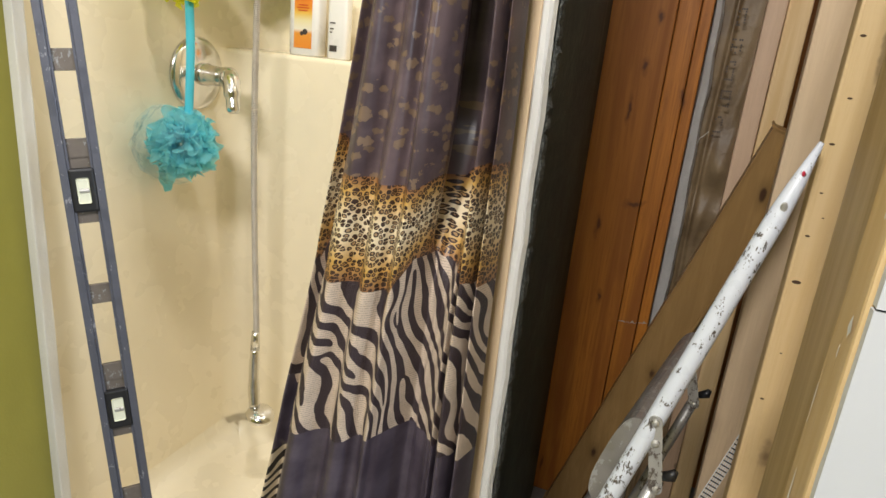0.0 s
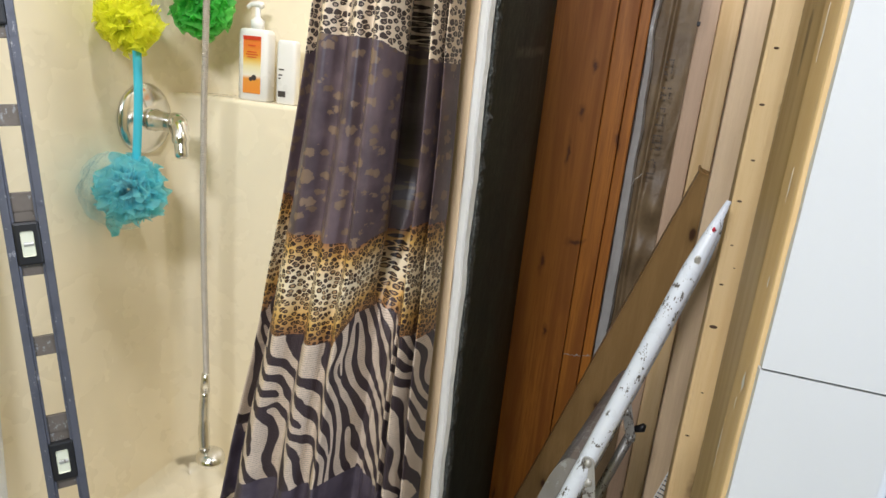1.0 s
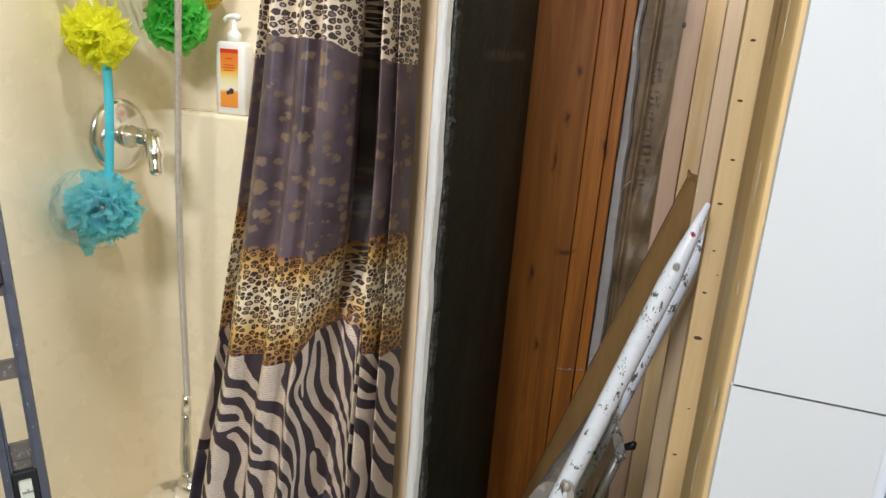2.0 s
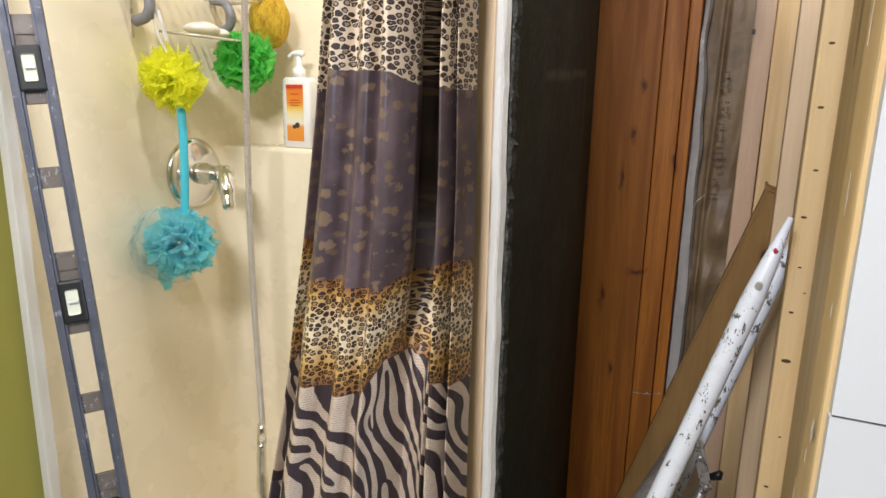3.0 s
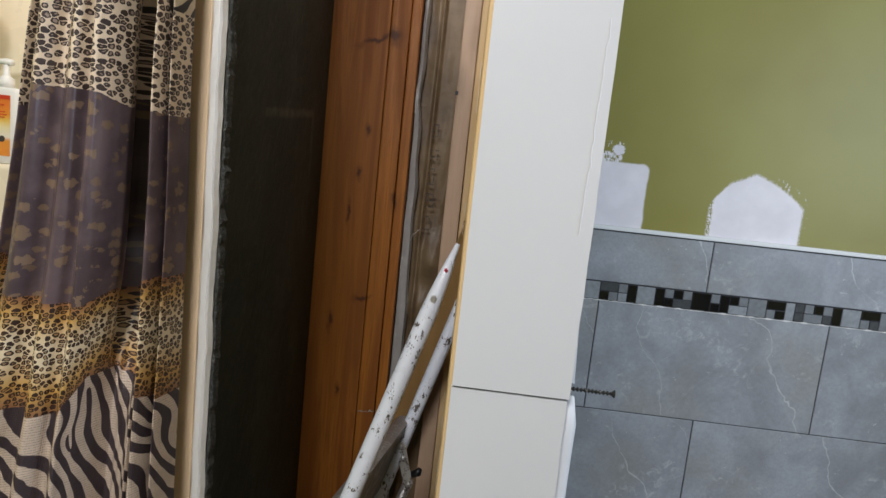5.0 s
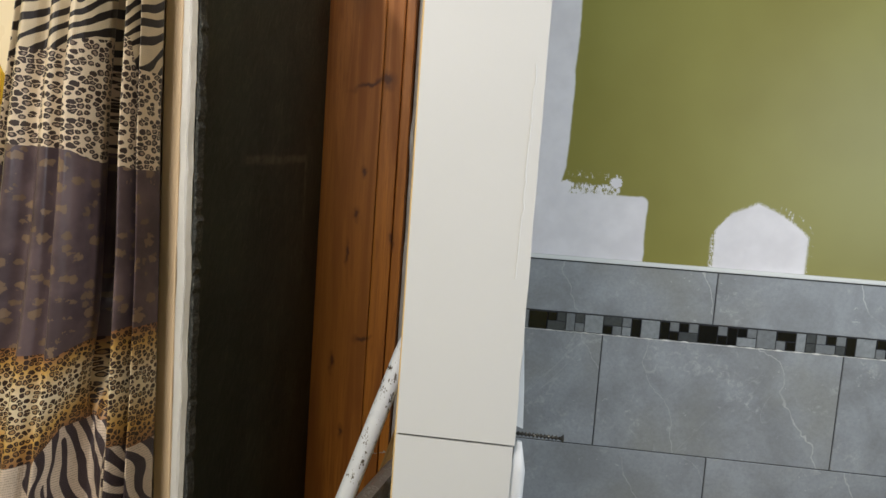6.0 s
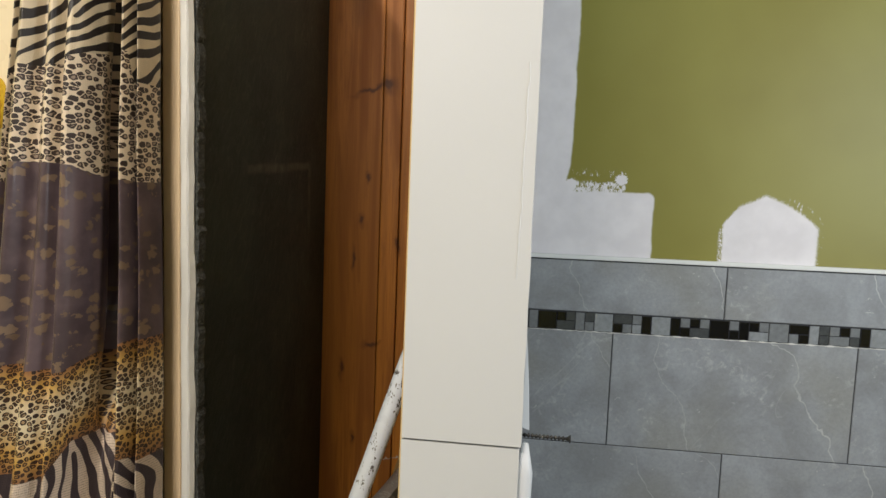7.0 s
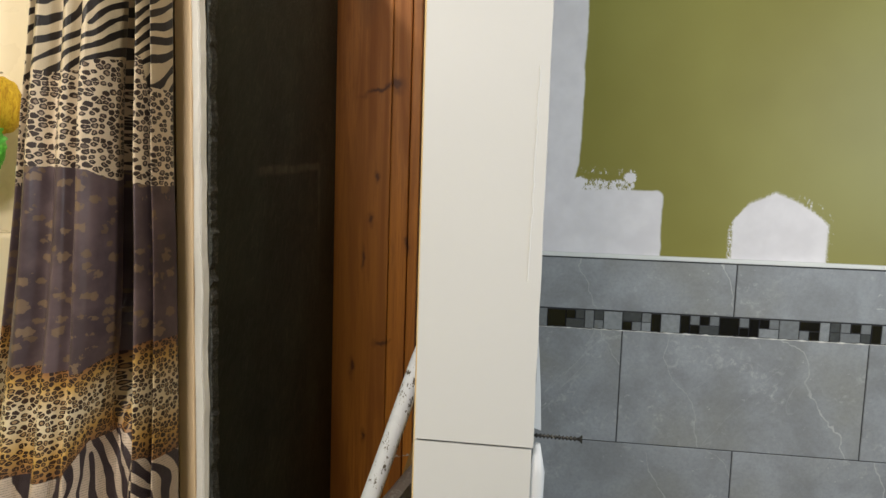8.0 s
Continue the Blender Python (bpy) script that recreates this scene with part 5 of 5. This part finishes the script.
ribbon()
pouf("bath_pouf", (-1.512, -0.405, 1.335), 0.066, NET_GREEN, "bright green net bath pouf under the caddy", 3, 96)


def sponge():
    s = thing("bath_sponge", "ochre fibrous bath sponge hanging from the caddy", "sponge")
    bm = bmesh.new()
    bmesh.ops.create_icosphere(bm, subdivisions=4, radius=1)
    for v in bm.verts:
        d = 1 + 0.06 * noise.noise(v.co * 3) + 0.03 * noise.noise(v.co * 9)
        v.co = Vector((-1.50 + v.co.x * 0.05 * d, -0.325 + v.co.y * 0.045 * d, 1.435 + v.co.z * 0.066 * d))
    smooth(part("body", bm, SPONGE, s))


sponge()


def caddy():
    c = thing("shower_caddy", "steel wire shower caddy with a soap shelf", "caddy")

    def wire(name, pts, r=0.0024, bend=0):
        smooth(part(name, tube(bmesh.new(), arc(pts, bend) if bend else pts, r, 8), WIRE, c))

    for y in (-0.63, -0.35):
        wire("upright", [(-1.611, y, 1.37), (-1.611, y, 1.95)])
    z = 1.378
    wire("shelf_rim", [(-1.61, -0.565, z + 0.012), (-1.50, -0.575, z), (-1.488, -0.545, z - 0.001), (-1.488, -0.44, z - 0.002), (-1.50, -0.405, z), (-1.61, -0.40, z + 0.012)], 0.003)
    for k in range(7):
        y = -0.55 + k * 0.022
        wire("shelf_wire", [(-1.61, y, z + 0.01), (-1.488, y, z - 0.002)], 0.0016)
    for z2 in (1.475, 1.51):
        wire("basket_rim", [(-1.61, -0.66, z2), (-1.49, -0.66, z2), (-1.49, -0.33, z2), (-1.61, -0.33, z2)], 0.0026)
    for k in range(12):
        y = -0.645 + k * 0.0275
        wire("basket_wire", [(-1.61, y, 1.472), (-1.492, y, 1.472), (-1.49, y, 1.51)], 0.0015)
    for y in (-0.632, -0.395):
        bm = bmesh.new()
        tube(bm, arc([(-1.612, y, 1.475), (-1.575, y, 1.468), (-1.556, y, 1.44), (-1.566, y, 1.412), (-1.60, y, 1.402)], 5), 0.011, 12)
        smooth(part("bracket", bm, BRACKET, c, "grey curved plastic bracket"))
    s = thing("soap_bar", "pale oval bar of soap on the caddy shelf", "soap")
    bm = bmesh.new()
    bmesh.ops.create_icosphere(bm, subdivisions=3, radius=1)
    for v in bm.verts:
        v.co = Vector((-1.535 + v.co.x * 0.032, -0.512 + v.co.y * 0.046, 1.397 + v.co.z * 0.0165 * (1 - 0.25 * abs(v.co.y))))
    smooth(part("bar", bm, SOAP, s))
    bm = bmesh.new()
    bmesh.ops.create_icosphere(bm, subdivisions=3, radius=1)
    for v in bm.verts:
        v.co = Vector((-1.53 + v.co.x * 0.024, -0.47 + v.co.y * 0.028, 1.391 + v.co.z * 0.012))
    smooth(part("sliver", bm, SOAP, s))


caddy()


def bottles():
    b = thing("pump_bottle", "white pump bottle with an orange label on the shelf", "bottle")

    def body(x0, x1, y0, y1, z0, z1, r):
        bm = bmesh.new()
        rings = []
        for z, k in ((z0, 0.9), (z0 + 0.004, 1.0), (z0 + 0.5 * (z1 - z0), 1.0), (z1 - 0.012, 0.99), (z1 - 0.004, 0.94), (z1, 0.8)):
            ring = []
            for q in range(28):
                a = 2 * math.pi * q / 28
                cx, sy = math.cos(a), math.sin(a)
                e = 0.42
                ring.append(bm.verts.new(((x0 + x1) / 2 + (x1 - x0) / 2 * k * math.copysign(abs(cx) ** e, cx), (y0 + y1) / 2 + (y1 - y0) / 2 * k * math.copysign(abs(sy) ** e, sy), z)))
            rings.append(ring)
        for a, c in zip(rings, rings[1:]):
            for q in range(28):
                bm.faces.new((a[q], a[(q + 1) % 28], c[(q + 1) % 28], c[q]))
        bm.faces.new(rings[0][::-1])
        bm.faces.new(rings[-1])
        return bm

    smooth(part("body", body(-1.478, -1.393, -0.322, -0.278, 1.1325, 1.302, 0.01), PLASTIC_WHITE, b))
    boxed("label", (-1.459, -1.410, -0.3232, -0.3222, 1.15, 1.285), LABEL, b, "orange and yellow label", 0.0)
    boxed("label_strip", (-1.459, -1.410, -0.3242, -0.3233, 1.276, 1.285), RED_LABEL, b)
    for k, (z, w) in enumerate(((1.262, 0.02), (1.247, 0.026), (1.241, 0.034), (1.235, 0.026))):
        boxed("print_bar", (-1.4345 - w / 2, -1.4345 + w / 2, -0.3242, -0.3233, z, z + 0.002), RED_LABEL, b)
    for x, z, s in ((-1.428, 1.188, 0.007), (-1.437, 1.184, 0.005)):
        part("print_spot", lathe(bmesh.new(), [(s, 0), (s, 0.0006)], pose(x, -0.3232, z, 90, 0, 0), 12), DARK_INK, b)
    smooth(part("pump_neck", lathe(bmesh.new(), [(0.016, 1.300), (0.016, 1.322), (0.010, 1.326), (0.007, 1.33), (0.006, 1.352)], pose(-1.4355, -0.3, 0), 20), PLASTIC_WHITE, b))
    smooth(part("pump_head", tube(bmesh.new(), arc([(-1.421, -0.299, 1.357), (-1.4355, -0.3, 1.359), (-1.452, -0.302, 1.358), (-1.463, -0.303, 1.35)], 4), [0.006, 0.008, 0.008, 0.008, 0.008, 0.007, 0.0065, 0.006, 0.0055, 0.005, 0.005, 0.0048, 0.0045], 12), PLASTIC_WHITE, b))
    s = thing("small_bottle", "slim white bottle with small dark print on the shelf", "bottle")
    smooth(part("body", body(-1.371, -1.318, -0.318, -0.288, 1.1325, 1.283, 0.01), PLASTIC_WHITE, s))
    for z, h, w in ((1.213, 0.003, 0.014), (1.2, 0.003, 0.01), (1.192, 0.003, 0.006), (1.15, 0.014, 0.02)):
        boxed("print_bar", (-1.362, -1.362 + w, -0.3192, -0.3182, z, z + h), DARK_INK, s)


bottles()


def spirit_level():
    lv = thing("spirit_level", "long grey aluminium box level leaning behind the curtain rod", "spirit level")
    low, top = Vector((-1.288, -0.985, 0.003)), Vector((-1.569, -0.9415, 1.983))
    up = (top - low).normalized()
    out = Vector((0.75, -0.66, 0))
    out = (out - up * up.dot(out)).normalized()
    across = up.cross(out)
    if across.y < 0:
        across = -across
    length = 1.98
    m = Matrix((*((across.x, out.x, up.x, low.x), (across.y, out.y, up.y, low.y), (across.z, out.z, up.z, low.z)), (0, 0, 0, 1)))

    def lbox(name, a0, a1, o0, o1, u0, u1, mat, parent=lv, bevel=0.001, label=""):
        bm = box(bmesh.new(), a0, a1, o0, o1, u0, u1, bevel)
        bm.transform(m)
        return part(name, bm, mat, parent, label)

    lbox("rail", -0.031, -0.019, -0.0125, 0.0125, 0, length, LEVEL_GREY)
    lbox("rail", 0.019, 0.031, -0.0125, 0.0125, 0, length, LEVEL_GREY)
    lbox("rail_lip", -0.019, -0.015, 0.004, 0.0095, 0, length, LEVEL_GREY, bevel=0.0005)
    lbox("rail_lip", 0.015, 0.019, 0.004, 0.0095, 0, length, LEVEL_GREY, bevel=0.0005)
    vials = (0.14, 0.532, 0.922, 1.301, 1.70)
    edge = 0.03
    for v in vials + (length,):
        span = v - 0.05 - edge
        k = max(1, round(span / 0.14))
        for q in range(k):
            a = edge + span * q / k
            lbox("web", -0.0185, 0.0185, -0.004, 0.004, a, a + 0.034, LEVEL_WEB)
        edge = v + 0.05
        if v < length:
            lbox("web", -0.0185, 0.0185, -0.004, 0.004, v - 0.055, v - 0.036, LEVEL_WEB)
            hold = lbox("vial_holder", -0.0188, 0.0188, -0.010, 0.0135, v - 0.036, v + 0.036, BLACK, lv, 0.004, "black vial holder")
            lbox("vial_window", -0.0095, 0.0095, 0.0136, 0.0146, v - 0.021, v + 0.021, VIAL, hold, 0.003, "clear pale vial window")
            bm = tube(bmesh.new(), [m @ Vector((-0.006, 0.0135, v)), m @ Vector((0.008, 0.0135, v))], 0.0042, 12)
            part("vial", bm, STEEL, hold, "glass vial")
            lbox("web", -0.0185, 0.0185, -0.004, 0.004, v + 0.036, v + 0.055, LEVEL_WEB)


spirit_level()
